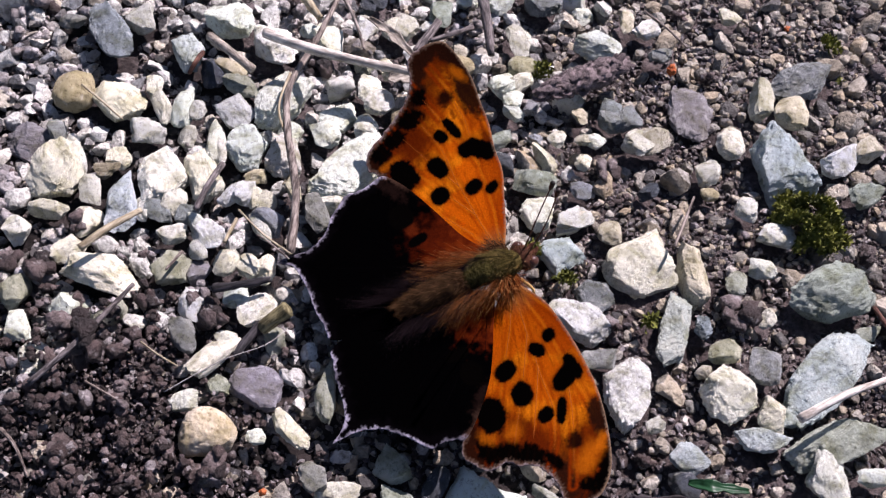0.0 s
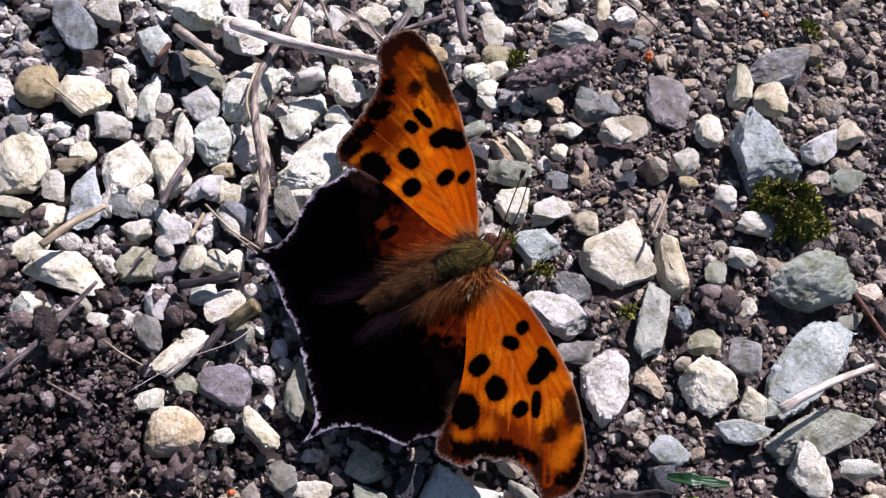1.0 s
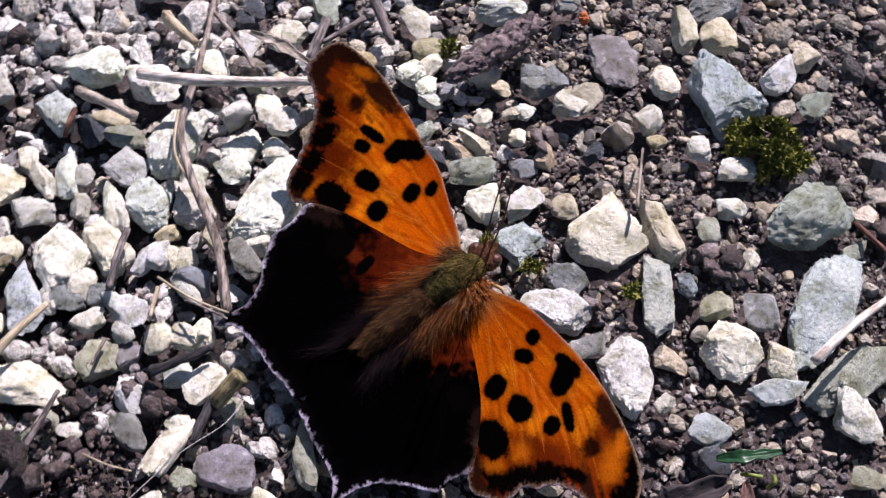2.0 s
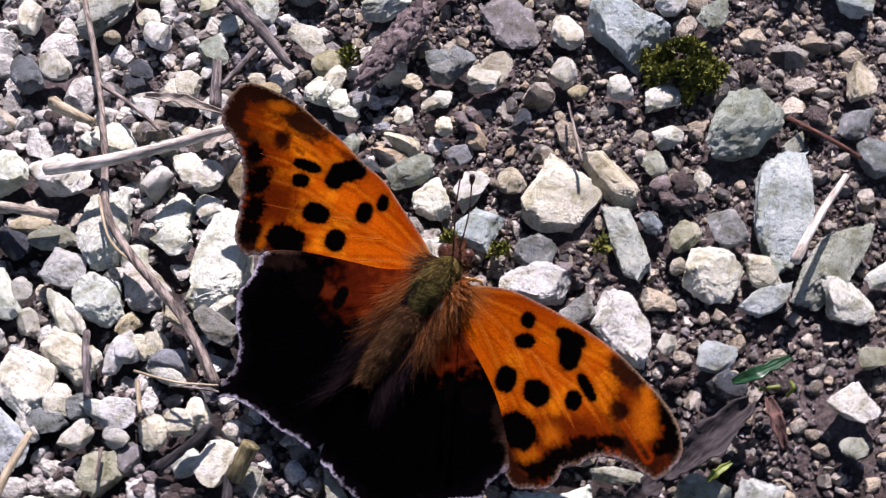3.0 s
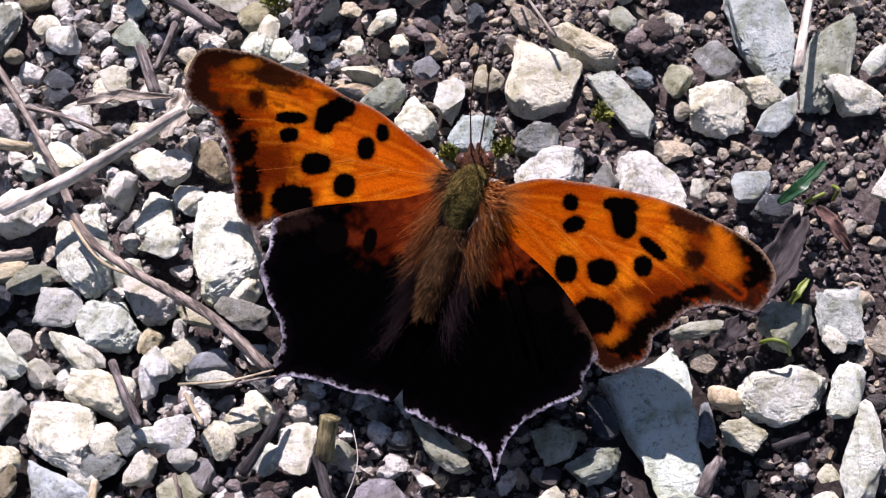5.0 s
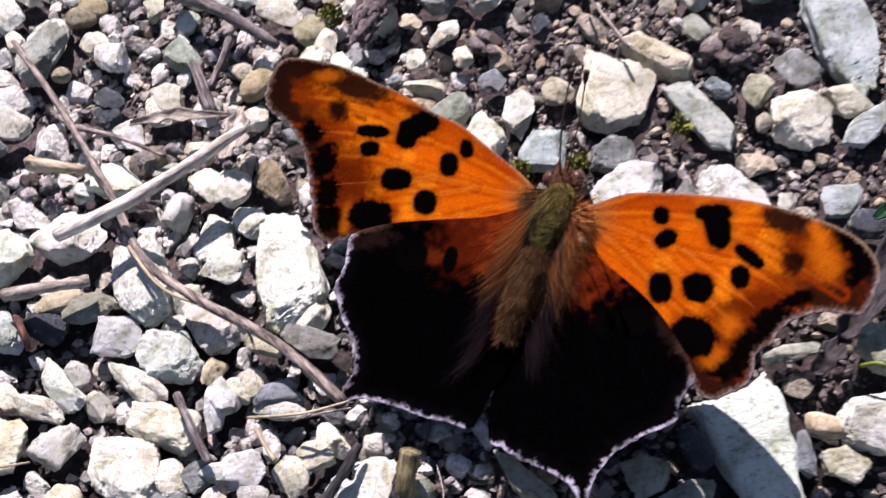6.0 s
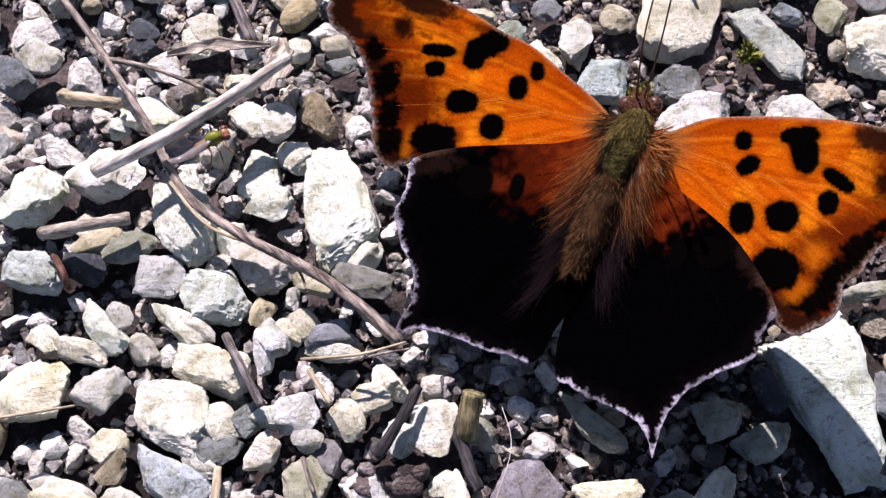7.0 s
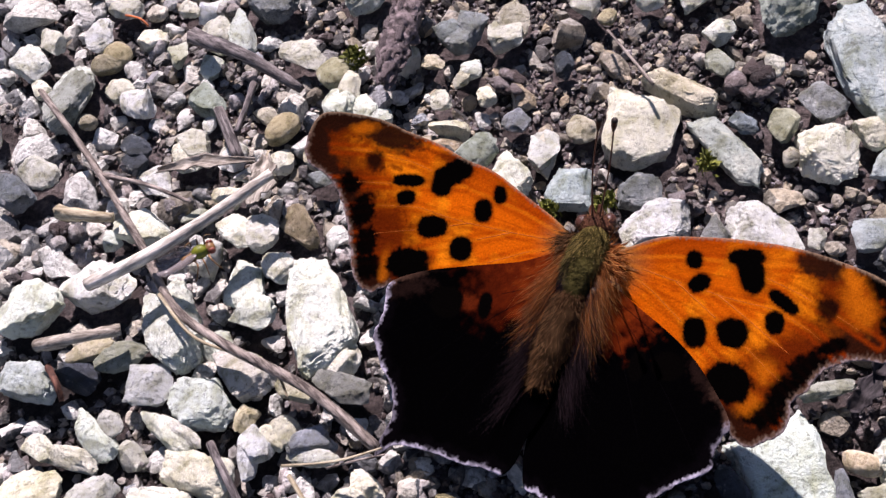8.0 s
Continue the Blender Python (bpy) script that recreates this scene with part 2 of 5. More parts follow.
def rubble(rng, level, cuts, rough, soft=0.0, near=0.45):
    """A broken stone about 1 in radius: a ball cut by random planes, with a rough skin."""
    v, f = BALLS[level]
    v = np.sign(v) * np.abs(v) ** 0.82
    for _ in range(cuts):
        n = rng.normal(size=3)
        n /= np.linalg.norm(n)
        d = rng.uniform(near, 0.85)
        over = v @ n - d
        v -= np.outer(np.where(over > 0, over * (1 - soft), 0), n)
    if rough:
        o = rng.uniform(-50, 50, 3)
        k = np.array([noise.fractal(Vector(p * 1.7 + o), 0.75, 2.2, 5) for p in v])
        k += 0.5 * np.array([noise.fractal(Vector(p * 6.5 - o), 0.9, 2.0, 3) for p in v])
        v *= (1 + rough * k)[:, None]
    v /= np.abs(v).max(axis=0)
    return v, f


def crumb(rng, level):
    """A crumbly clod: several rough little lumps stuck together."""
    verts, faces, base = [], [], 0
    for k in range(7):
        v, f = rubble(rng, level, 2, 0.5, 0.5)
        r = rng.uniform(0.26, 0.6)
        d = rng.normal(size=3)
        verts.append(v * r + d / np.linalg.norm(d) * rng.uniform(0.3, 0.75))
        faces += [tuple(i + base for i in q) for q in f]
        base += len(v)
    return np.concatenate(verts), faces


def turn(rx, ry, rz):
    return np.array(Euler((rx, ry, rz)).to_matrix())


# ---- ground ----
def dip(x, y):
    """A shallow hollow in the ground, in cm."""
    return -0.36 * math.exp(-(((x - 1.6) / 1.7) ** 2 + ((y + 2.3) / 1.4) ** 2))


def ground_height(x, y):
    """Height of the bare soil, in cm, at a place in cm."""
    return dip(x, y) - 0.30 + 0.10 * noise.fractal(Vector((x * 0.35, y * 0.35, 3.1)), 1.0, 2.0, 5) + 0.05 * noise.noise(Vector((x * 2.2, y * 2.2, 8.0))) + 0.05 * noise.noise(Vector((x * 5.5, y * 5.5, 2.0)))


def build_ground():
    n, half = 300, 11.0
    step = 2 * half / n
    verts, faces = [], []
    for j in range(n + 1):
        for i in range(n + 1):
            x, y = -half + i * step, -9.0 + j * step
            edge = min(i, j, n - i, n - j)
            z = ground_height(x, y) if edge else -0.30
            verts.append((x * CM, y * CM, z * CM))
    for j in range(n):
        for i in range(n):
            a = j * (n + 1) + i
            faces.append((a, a + 1, a + n + 2, a + n + 1))
    ring = [i for i in range(n + 1)] + [i * (n + 1) + n for i in range(1, n + 1)]
    ring += [n * (n + 1) + i for i in range(n - 1, -1, -1)] + [i * (n + 1) for i in range(n - 1, 0, -1)]
    last = ring
    for k in (3.0, 30.0, 3000.0):
        start = len(verts)
        for r in ring:
            x, y, z = verts[r]
            verts.append((x * k, (y - 0.02) * k + 0.02, -0.30 * CM))
        here = list(range(start, start + len(ring)))
        for q in range(len(ring)):
            w = (q + 1) % len(ring)
            faces.append((last[q], here[q], here[w], last[w]))
        last = here
    ob = new("ground", mesh_of("ground", verts, faces, SOIL))
    tagged(ob, "dark damp soil ground under the loose gravel", "ground", kind="structure")


build_ground()

# ---- single stones ----
PLACED = []


def broken_block(rng, corners, a, b, h, rough):
    """A broken block with a cornered outline, in cm: upright sides, worn upper edges, a tilted top."""
    v, f = BALLS[5]
    v = np.sign(v) * np.abs(v) ** 0.62
    v = v * (a * 1.2, b * 1.2, h)
    for (x0, y0), (x1, y1) in zip(corners, corners[1:] + corners[:1]):
        out = np.array((y1 - y0, x0 - x1)) / math.hypot(x1 - x0, y1 - y0)
        reach = out @ (x0, y0)
        for lean, inset, top in ((rng.uniform(-0.25, 0.2), 1.0, 0.2 * h), (rng.uniform(0.5, 1.8), rng.uniform(0.70, 0.96), h * rng.uniform(0.45, 0.85))):
            n = np.array((*out, lean))
            n /= np.linalg.norm(n)
            over = v @ n - np.array((*(out * reach * inset), top)) @ n
            v = v - np.outer(np.where(over > 0, over * 0.88, 0), n)
    tilt = np.array((rng.normal() * 0.25, rng.normal() * 0.25, 1.0))
    over = v @ tilt - h * rng.uniform(0.6, 0.85)
    v = v - np.outer(np.where(over > 0, over * 0.85, 0), tilt / (tilt @ tilt))
    o = rng.uniform(-50, 50, 3)
    s = 1.0 / math.sqrt(a * b)
    k = np.array([noise.fractal(Vector(p * s * 1.5 + o), 0.75, 2.2, 5) + 0.55 * noise.fractal(Vector(p * s * 6.5 - o), 0.9, 2.0, 3) + 0.35 * noise.noise(Vector(p * s * 19 + o)) for p in v])
    return v * (1 + rough * k)[:, None], f


def stone(kind, x, y, a, b, turned, h=0.0, seed=0, z=None, corners=()):
    """One stone, in cm: centre, half length, half width, turn in degrees, half height, outline."""
    rng = np.random.default_rng(1000 + len(PLACED) * 7 + seed)
    flat = kind in ("mauve", "jade")
    h = h or (0.13 if flat else (0.46 if kind == "blue" else 0.60) * math.sqrt(a * b))
    smooth_one = kind in ("tan", "ochre", "moss")
    v, f = rubble(rng, 5 if a * b > 0.08 else 4, 4 if smooth_one else 6 if flat else int(rng.integers(8, 13)), 0.06 if smooth_one else 0.12, 0.5 if smooth_one else 0.1, 0.72 if flat else 0.5)
    if not smooth_one and rng.random() < 0.7:
        tilt = np.array((rng.normal() * 0.22, rng.normal() * 0.22, 1.0))
        over = v @ tilt - rng.uniform(0.5, 0.75)
        v = v - np.outer(np.where(over > 0, over * 0.8, 0), tilt / (tilt @ tilt))
        v[:, 2] += 0.2
    v = v * (a, b, h)
    if corners:
        h *= 0.8
        v, f = broken_block(rng, list(corners), a, b, h, 0.06 if smooth_one else 0.115)
    else:
        v = v @ turn(rng.normal() * 0.10, rng.normal() * 0.10, 0).T
    data = mesh_of("stone", v * CM, f, STONE[kind], True, 0 if smooth_one else 34)
    ob = new("stone", data)
    ob.matrix_world = pose(x * CM, y * CM, (dip(x, y) + (-0.24 if kind == "mauve" else h * 0.25 - 0.13 if z is None else z)) * CM, 0, 0, turned)
    tagged(ob, LABELS[kind], "stone", "gravel stones")
    PLACED.append((x, y, a, b, turned, h))
    return ob


stone("white", 0.49, 1.42, 0.40, 0.51, 0, 0.17, corners=((-0.36, -0.08), (-0.30, -0.27), (-0.08, -0.31), (0.25, -0.17), (0.41, 0.20), (0.02, 0.41), (-0.20, 0.51)))
stone("pale", -2.14, 3.61, 0.33, 0.27, -141)
stone("mauve", -0.64, 3.80, 0.48, 0.30, 137)
stone("grey", 0.04, 5.28, 0.49, 0.28, -120)
stone("blue", 0.69, 3.87, 0.60, 0.42, 147)
stone("pale", 0.03, 3.69, 0.28, 0.21, 111)
stone("pale", 0.14, 3.05, 0.25, 0.17, 116)
stone("cream", 0.21, 4.67, 0.31, 0.25, 134)
stone("cream", -0.15, 4.61, 0.37, 0.15, 121)
stone("pale", 1.11, 4.64, 0.35, 0.19, -90)
stone("green", 1.61, 4.38, 0.26, 0.16, -104)
stone("pale", 0.80, 3.01, 0.20, 0.14, 134)
stone("pale", 1.26, 3.00, 0.27, 0.16, -136)
stone("cream", 1.25, 4.99, 0.25, 0.18, 92)
stone("green", -1.14, 1.35, 0.29, 0.19, -140)
stone("white", -0.79, 1.08, 0.21, 0.27, 0, corners=((-0.14, -0.16), (0.13, -0.18), (0.21, -0.04), (-0.01, 0.27), (-0.20, -0.01)))
stone("cream", -0.44, 1.28, 0.12, 0.25, 0, corners=((-0.11, -0.11), (-0.00, -0.25), (0.12, 0.00), (0.04, 0.24), (-0.08, 0.15)))
stone("white", -0.45, 1.33, 0.27, 0.17, -104)
stone("blue", -0.24, 0.87, 0.23, 0.23, 0, corners=((-0.18, -0.19), (0.16, -0.22), (0.21, 0.19), (-0.09, 0.23), (-0.23, 0.00)))
stone("cream", -0.04, 1.56, 0.20, 0.17, 98)
stone("grey", -1.15, 2.77, 0.21, 0.18, 133)
stone("pale", -0.71, 2.75, 0.22, 0.20, 91)
stone("white", -0.96, 2.05, 0.13, 0.10, 119)
stone("pale", -1.40, 2.06, 0.12, 0.11, 94)
stone("cream", -1.15, 2.30, 0.15, 0.09, -124)
stone("ochre", -2.49, 2.54, 0.21, 0.18, 112)
stone("white", -2.41, 2.15, 0.23, 0.20, 114)
stone("white", -2.16, 2.06, 0.20, 0.14, 129)
stone("pale", -2.81, 2.81, 0.30, 0.17, 148)
stone("cream", -2.17, 4.22, 0.24, 0.12, 133)
stone("white", -1.92, 4.34, 0.20, 0.15, -110)
stone("grey", -1.49, 4.11, 0.18, 0.15, -89)
stone("pale", -1.34, 5.43, 0.18, 0.15, -159)
stone("dark", -0.15, 2.31, 0.15, 0.12, 109)
stone("ochre", 0.35, 2.87, 0.14, 0.09, -122)
stone("dark", -1.58, 1.25, 0.19, 0.15, 161)
stone("slate", 0.40, 0.77, 0.20, 0.18, 0, corners=((-0.19, -0.10), (-0.02, -0.18), (0.18, -0.10), (0.19, 0.12), (-0.04, 0.18), (-0.20, 0.05)))
stone("pale", 0.48, 0.40, 0.34, 0.24, 0, corners=((-0.27, -0.22), (0.04, -0.20), (0.25, -0.08), (0.31, 0.19), (0.01, 0.24), (-0.34, -0.04)))
stone("cream", 0.94, 1.85, 0.35, 0.27, 0, corners=((0.09, -0.24), (0.25, -0.25), (0.30, -0.12), (-0.17, 0.27), (-0.35, 0.22)))
stone("green", 2.16, 2.77, 0.58, 0.35, -104)
stone("blue", 2.71, 1.92, 0.30, 0.75, 0, corners=((-0.24, -0.28), (0.02, -0.75), (0.19, -0.63), (0.29, 0.03), (0.11, 0.70), (-0.30, 0.47)))
stone("pale", 1.39, 0.18, 0.31, 0.36, 0, corners=((-0.31, -0.03), (0.01, -0.28), (0.30, -0.36), (0.23, 0.08), (0.00, 0.34), (-0.23, 0.29)))
stone("blue", 1.26, 1.11, 0.33, 0.41, 0, 0.11, corners=((-0.01, -0.27), (0.23, -0.41), (0.30, -0.23), (-0.11, 0.39), (-0.33, 0.35)))
stone("grey", 0.96, 0.21, 0.22, 0.15, -112)
stone("white", 2.14, 1.00, 0.28, 0.30, 0, corners=((-0.27, -0.14), (0.04, -0.30), (0.21, -0.24), (0.28, 0.08), (0.10, 0.28), (-0.25, 0.21)))
stone("green", 1.78, 1.31, 0.22, 0.18, 92)
stone("grey", 2.21, 1.55, 0.23, 0.22, 126)
stone("pale", 2.59, 1.14, 0.19, 0.17, 0, corners=((-0.06, -0.17), (0.19, -0.09), (0.04, 0.15), (-0.17, 0.13)))
stone("blue", 2.68, 0.84, 0.24, 0.23, 0, corners=((-0.08, 0.09), (-0.24, -0.15), (-0.05, -0.19), (0.17, 0.01), (0.20, 0.23)))
stone("blue", 2.30, 0.12, 0.21, 0.19, -99)
stone("green", 3.25, 1.45, 0.65, 0.22, -111)
stone("pale", 3.37, 0.98, 0.29, 0.27, -170)
stone("dark", 2.47, -0.16, 0.21, 0.15, 170)
stone("slate", 1.44, 1.39, 0.14, 0.12, 104)
stone("pale", 1.39, 2.50, 0.21, 0.15, -131)
stone("green", 1.35, 2.12, 0.18, 0.14, 94)
stone("cream", 1.81, 0.98, 0.11, 0.09, -108)
stone("pale", 1.83, 0.11, 0.11, 0.09, -104)
stone("green", 2.73, 2.75, 0.18, 0.13, -92)
stone("slate", -6.04, -1.12, 0.50, 0.25, 163)
stone("blue", -5.35, -0.57, 0.44, 0.24, 152)
stone("white", -5.35, 0.11, 0.35, 0.32, 151)
stone("white", -4.71, 0.29, 0.38, 0.31, 171)
stone("grey", -6.59, -1.37, 0.16, 0.14, -151)
stone("pale", -6.09, -0.69, 0.24, 0.21, 159)
stone("green", -4.40, -0.39, 0.27, 0.18, -164)
stone("dark", -4.81, -0.54, 0.22, 0.18, 149)
stone("pale", -3.96, -0.16, 0.29, 0.44, 0, corners=((-0.25, -0.11), (0.10, -0.44), (0.27, -0.37), (0.23, 0.10), (0.05, 0.41), (-0.29, 0.31)))
stone("ochre", -5.57, -1.97, 0.28, 0.25, 123)
stone("white", -5.10, -1.70, 0.38, 0.30, -150)
stone("pale", -4.16, -0.69, 0.25, 0.22, 176)
stone("white", -3.31, 0.20, 0.19, 0.25, 0, corners=((0.01, -0.22), (0.18, -0.09), (0.13, 0.16), (-0.07, 0.25), (-0.19, -0.16)))
stone("white", -3.36, 0.74, 0.25, 0.19, 135)
stone("white", -3.24, -0.10, 0.24, 0.21, 168)
stone("white", -2.98, 0.37, 0.19, 0.18, 117)
stone("mauve", -5.28, -2.71, 0.39, 0.26, -155)
stone("pale", -3.65, -0.92, 0.29, 0.25, 0, corners=((-0.13, -0.18), (0.21, -0.25), (0.29, -0.07), (0.12, 0.20), (-0.20, 0.24), (-0.29, 0.01)))
stone("pale", -3.84, -1.15, 0.34, 0.10, 151)
stone("cream", -3.28, -0.65, 0.32, 0.29, 0, corners=((-0.24, 0.06), (-0.01, -0.26), (0.19, -0.24), (0.32, -0.05), (-0.11, 0.25), (-0.30, 0.29)))
stone("white", -4.63, -2.79, 0.41, 0.34, -36)
stone("white", -3.92, -1.92, 0.35, 0.37, 0, corners=((-0.35, 0.09), (-0.20, -0.16), (0.20, -0.37), (0.31, -0.13), (0.23, 0.22), (-0.31, 0.29)))
stone("blue", -3.89, -2.45, 0.44, 0.21, 138)
stone("white", -3.64, -1.54, 0.31, 0.25, 0, corners=((-0.29, -0.01), (0.19, -0.25), (0.31, -0.12), (0.22, 0.06), (-0.05, 0.19), (-0.27, 0.22)))
stone("white", -4.59, -1.13, 0.29, 0.14, 133)
stone("white", -4.82, -1.29, 0.32, 0.11, 159)
stone("cream", -3.25, -1.06, 0.16, 0.13, -133)
stone("white", -2.60, -0.18, 0.32, 0.58, 0, corners=((-0.29, -0.10), (-0.12, -0.51), (0.16, -0.47), (0.32, -0.25), (0.27, 0.10), (0.05, 0.53), (-0.17, 0.58)))
stone("white", -2.41, -0.71, 0.21, 0.12, -144)
stone("pale", -4.20, -2.62, 0.24, 0.15, 153)
stone("grey", -3.54, -2.20, 0.18, 0.16, 164)
stone("grey", -3.32, -1.99, 0.15, 0.15, 0, corners=((-0.01, -0.14), (0.12, -0.03), (0.05, 0.15), (-0.15, 0.01)))
stone("pale", -3.14, -1.34, 0.20, 0.16, -76)
stone("pale", -2.89, -1.21, 0.15, 0.13, 149)
stone("grey", -2.66, -1.36, 0.24, 0.17, 164)
stone("pale", -4.29, -3.50, 0.20, 0.16, 165)
stone("pale", -4.29, -3.09, 0.26, 0.12, -132)
stone("pale", -3.17, -2.26, 0.20, 0.14, -135)
stone("pale", -2.94, -1.99, 0.20, 0.17, -159)
stone("pale", -4.53, -1.70, 0.24, 0.20, -141)
stone("white", -4.37, 0.90, 0.32, 0.21, 139)
stone("white", -3.71, -3.20, 0.23, 0.17, -102)
stone("white", -3.25, -3.14, 0.49, 0.23, -150)
stone("green", -2.83, -2.54, 0.26, 0.20, -119)
stone("grey", -2.36, -0.90, 0.31, 0.15, 155)
stone("white", -1.82, -2.19, 0.25, 0.20, -110)
stone("grey", -2.11, -2.87, 0.26, 0.16, 167)
stone("white", -1.71, -2.87, 0.40, 0.14, 94)
stone("mauve", -1.19, -2.64, 0.31, 0.23, -159)
stone("pale", -1.47, -3.33, 0.16, 0.13, -110)
stone("tan", -1.07, -3.36, 0.30, 0.27, -131)
stone("white", -0.57, -2.70, 0.27, 0.14, 173)
stone("green", -0.64, -2.20, 0.35, 0.11, 132)
stone("white", -0.73, -3.00, 0.12, 0.09, -136)
stone("white", -2.21, -1.78, 0.17, 0.17, -178)
stone("white", -3.24, -4.11, 0.20, 0.16, 167)
stone("green", 0.33, -2.16, 0.21, 0.17, 0, corners=((-0.11, -0.17), (0.13, -0.10), (0.21, 0.06), (0.05, 0.14), (-0.19, 0.10)))
stone("white", 0.22, -2.75, 0.25, 0.13, -132)
stone("grey", -0.07, -2.82, 0.18, 0.16, 149)
stone("pale", -2.09, -2.24, 0.18, 0.16, 160)
stone("pale", -2.54, -3.19, 0.13, 0.11, -171)
stone("pale", -1.77, -2.59, 0.16, 0.12, -173)
stone("pale", -5.86, 3.15, 0.27, 0.20, 125)
stone("white", -5.63, 3.41, 0.21, 0.15, 124)
stone("green", -5.27, 2.56, 0.42, 0.25, -104)
stone("pale", -4.77, 2.63, 0.23, 0.14, 131)
stone("white", -4.57, 2.45, 0.21, 0.19, 171)
stone("white", -5.67, 2.81, 0.20, 0.10, 116)
stone("green", -3.80, 2.33, 0.25, 0.18, 115)
stone("pale", -3.74, 3.23, 0.24, 0.19, 124)
stone("pale", -3.49, 3.23, 0.29, 0.16, 109)
stone("ochre", -4.97, 3.02, 0.18, 0.14, 169)
stone("slate", -5.72, 1.48, 0.29, 0.21, 139)
stone("pale", -5.51, 1.71, 0.25, 0.19, 146)
stone("dark", -4.51, 1.68, 0.16, 0.12, 150)
stone("pale", -3.97, 1.68, 0.22, 0.17, 132)
stone("white", -6.18, 2.37, 0.33, 0.18, 119)
stone("cream", -3.17, 2.10, 0.15, 0.13, 147)
stone("white", -3.52, 1.18, 0.16, 0.13, 150)
stone("brown", -2.79, 0.76, 0.26, 0.18, 113)
stone("grey", -1.28, 2.86, 0.20, 0.18, 134)
stone("pale", -2.06, 1.93, 0.18, 0.11, 171)
stone("slate", -3.19, 3.61, 0.38, 0.26, 149)
stone("pale", -4.85, 3.77, 0.25, 0.16, 151)
stone("pale", -4.10, 3.65, 0.16, 0.12, 143)
stone("cream", -1.46, 2.52, 0.13, 0.11, 148)
stone("pale", -1.07, 2.41, 0.14, 0.13, 143)
stone("cream", -4.17, 3.05, 0.21, 0.12, 107)
stone("pale", -6.48, 3.82, 0.26, 0.16, 117)
stone("blue", 3.06, 5.17, 0.51, 0.26, 109)
stone("cream", 3.32, 3.77, 0.28, 0.18, 96)
stone("slate", 3.34, 3.21, 0.25, 0.20, -121)
stone("grey", 3.59, 2.81, 0.27, 0.21, 133)
stone("green", 3.69, 0.47, 0.22, 0.12, -141)
stone("pale", 3.52, -0.05, 0.26, 0.23, -154)
stone("pale", 3.98, 1.13, 0.17, 0.11, 97)
stone("pale", 3.73, 1.38, 0.23, 0.11, -131)
stone("white", 4.07, 0.40, 0.18, 0.09, -133)
stone("green", 4.03, 0.83, 0.19, 0.11, 102)
stone("green", 3.62, -0.43, 0.15, 0.12, -123)
stone("green", 4.17, -0.21, 0.14, 0.11, -137)
stone("pale", 1.87, 2.02, 0.14, 0.10, 99)
stone("pale", 2.30, -1.81, 0.38, 0.27, 0, corners=((-0.33, -0.10), (-0.02, -0.27), (0.30, -0.12), (0.38, 0.05), (0.18, 0.23), (-0.27, 0.17), (-0.38, 0.03)))
stone("blue", 2.88, -1.18, 0.20, 0.27, 0, corners=((-0.20, -0.20), (0.15, -0.27), (0.20, 0.24), (-0.17, 0.23)))
stone("cream", 1.94, -2.13, 0.19, 0.16, 0, corners=((-0.15, -0.06), (0.06, -0.16), (0.19, 0.00), (0.04, 0.14), (-0.17, 0.09)))
stone("pale", 2.82, -1.84, 0.32, 0.15, -120)
stone("pale", 2.83, -2.40, 0.46, 0.16, -106)
stone("green", 2.41, -1.22, 0.25, 0.22, 44)
stone("pale", 2.77, -1.38, 0.16, 0.09, 121)
stone("tan", 1.83, -1.81, 0.17, 0.10, 157)
stone("slate", 1.64, -2.05, 0.23, 0.09, -91)
stone("jade", 1.25, -2.01, 0.49, 0.75, 0, corners=((-0.27, -0.14), (-0.07, -0.74), (0.26, -0.75), (0.33, -0.20), (0.29, 0.49), (0.15, 0.67), (-0.49, 0.43)))
stone("green", 0.65, -2.35, 0.24, 0.17, 0, corners=((-0.07, -0.17), (0.16, -0.06), (0.20, 0.13), (-0.00, 0.13), (-0.24, 0.00)))
stone("dark", 0.76, -1.94, 0.21, 0.12, 107)
stone("pale", 2.36, -2.45, 0.10, 0.09, -153)
stone("cream", 2.56, -2.53, 0.11, 0.09, -151)
stone("pale", 2.48, -2.72, 0.14, 0.08, -178)
stone("green", 1.65, -1.22, 0.26, 0.09, -176)
stone("white", -5.04, -1.22, 0.20, 0.13, 164)
stone("white", -4.41, -2.14, 0.17, 0.15, -19)
stone("white", -3.68, -2.31, 0.20, 0.10, 153)
stone("pale", -3.52, -2.00, 0.18, 0.17, -158)
stone("pale", -3.09, -2.00, 0.21, 0.11, -176)
stone("pale", -2.53, -2.04, 0.19, 0.15, 119)
stone("white", -2.32, -1.90, 0.17, 0.13, 148)
stone("pale", -3.40, -1.52, 0.15, 0.12, 103)
stone("pale", -3.20, -1.46, 0.22, 0.09, 96)
stone("white", -3.00, -1.29, 0.15, 0.12, 166)
stone("pale", -2.63, -1.50, 0.25, 0.10, 163)
stone("white", -3.91, -1.17, 0.33, 0.10, 136)
stone("pale", -4.47, -1.00, 0.16, 0.10, 119)
stone("pale", -2.84, -2.17, 0.14, 0.12, 163)
stone("mauve", -2.68, -2.32, 0.16, 0.12, 100)
stone("white", -4.76, -2.48, 0.30, 0.15, 145)
stone("grey", -5.17, -2.44, 0.21, 0.12, 169)
stone("brown", -4.38, -2.32, 0.17, 0.14, -121)
stone("pale", -3.20, 0.76, 0.25, 0.20, 123)
stone("white", -2.35, -0.61, 0.17, 0.15, -115)
stone("grey", -2.61, 1.27, 0.17, 0.13, 166)
stone("pale", -4.67, 0.81, 0.14, 0.11, 131)
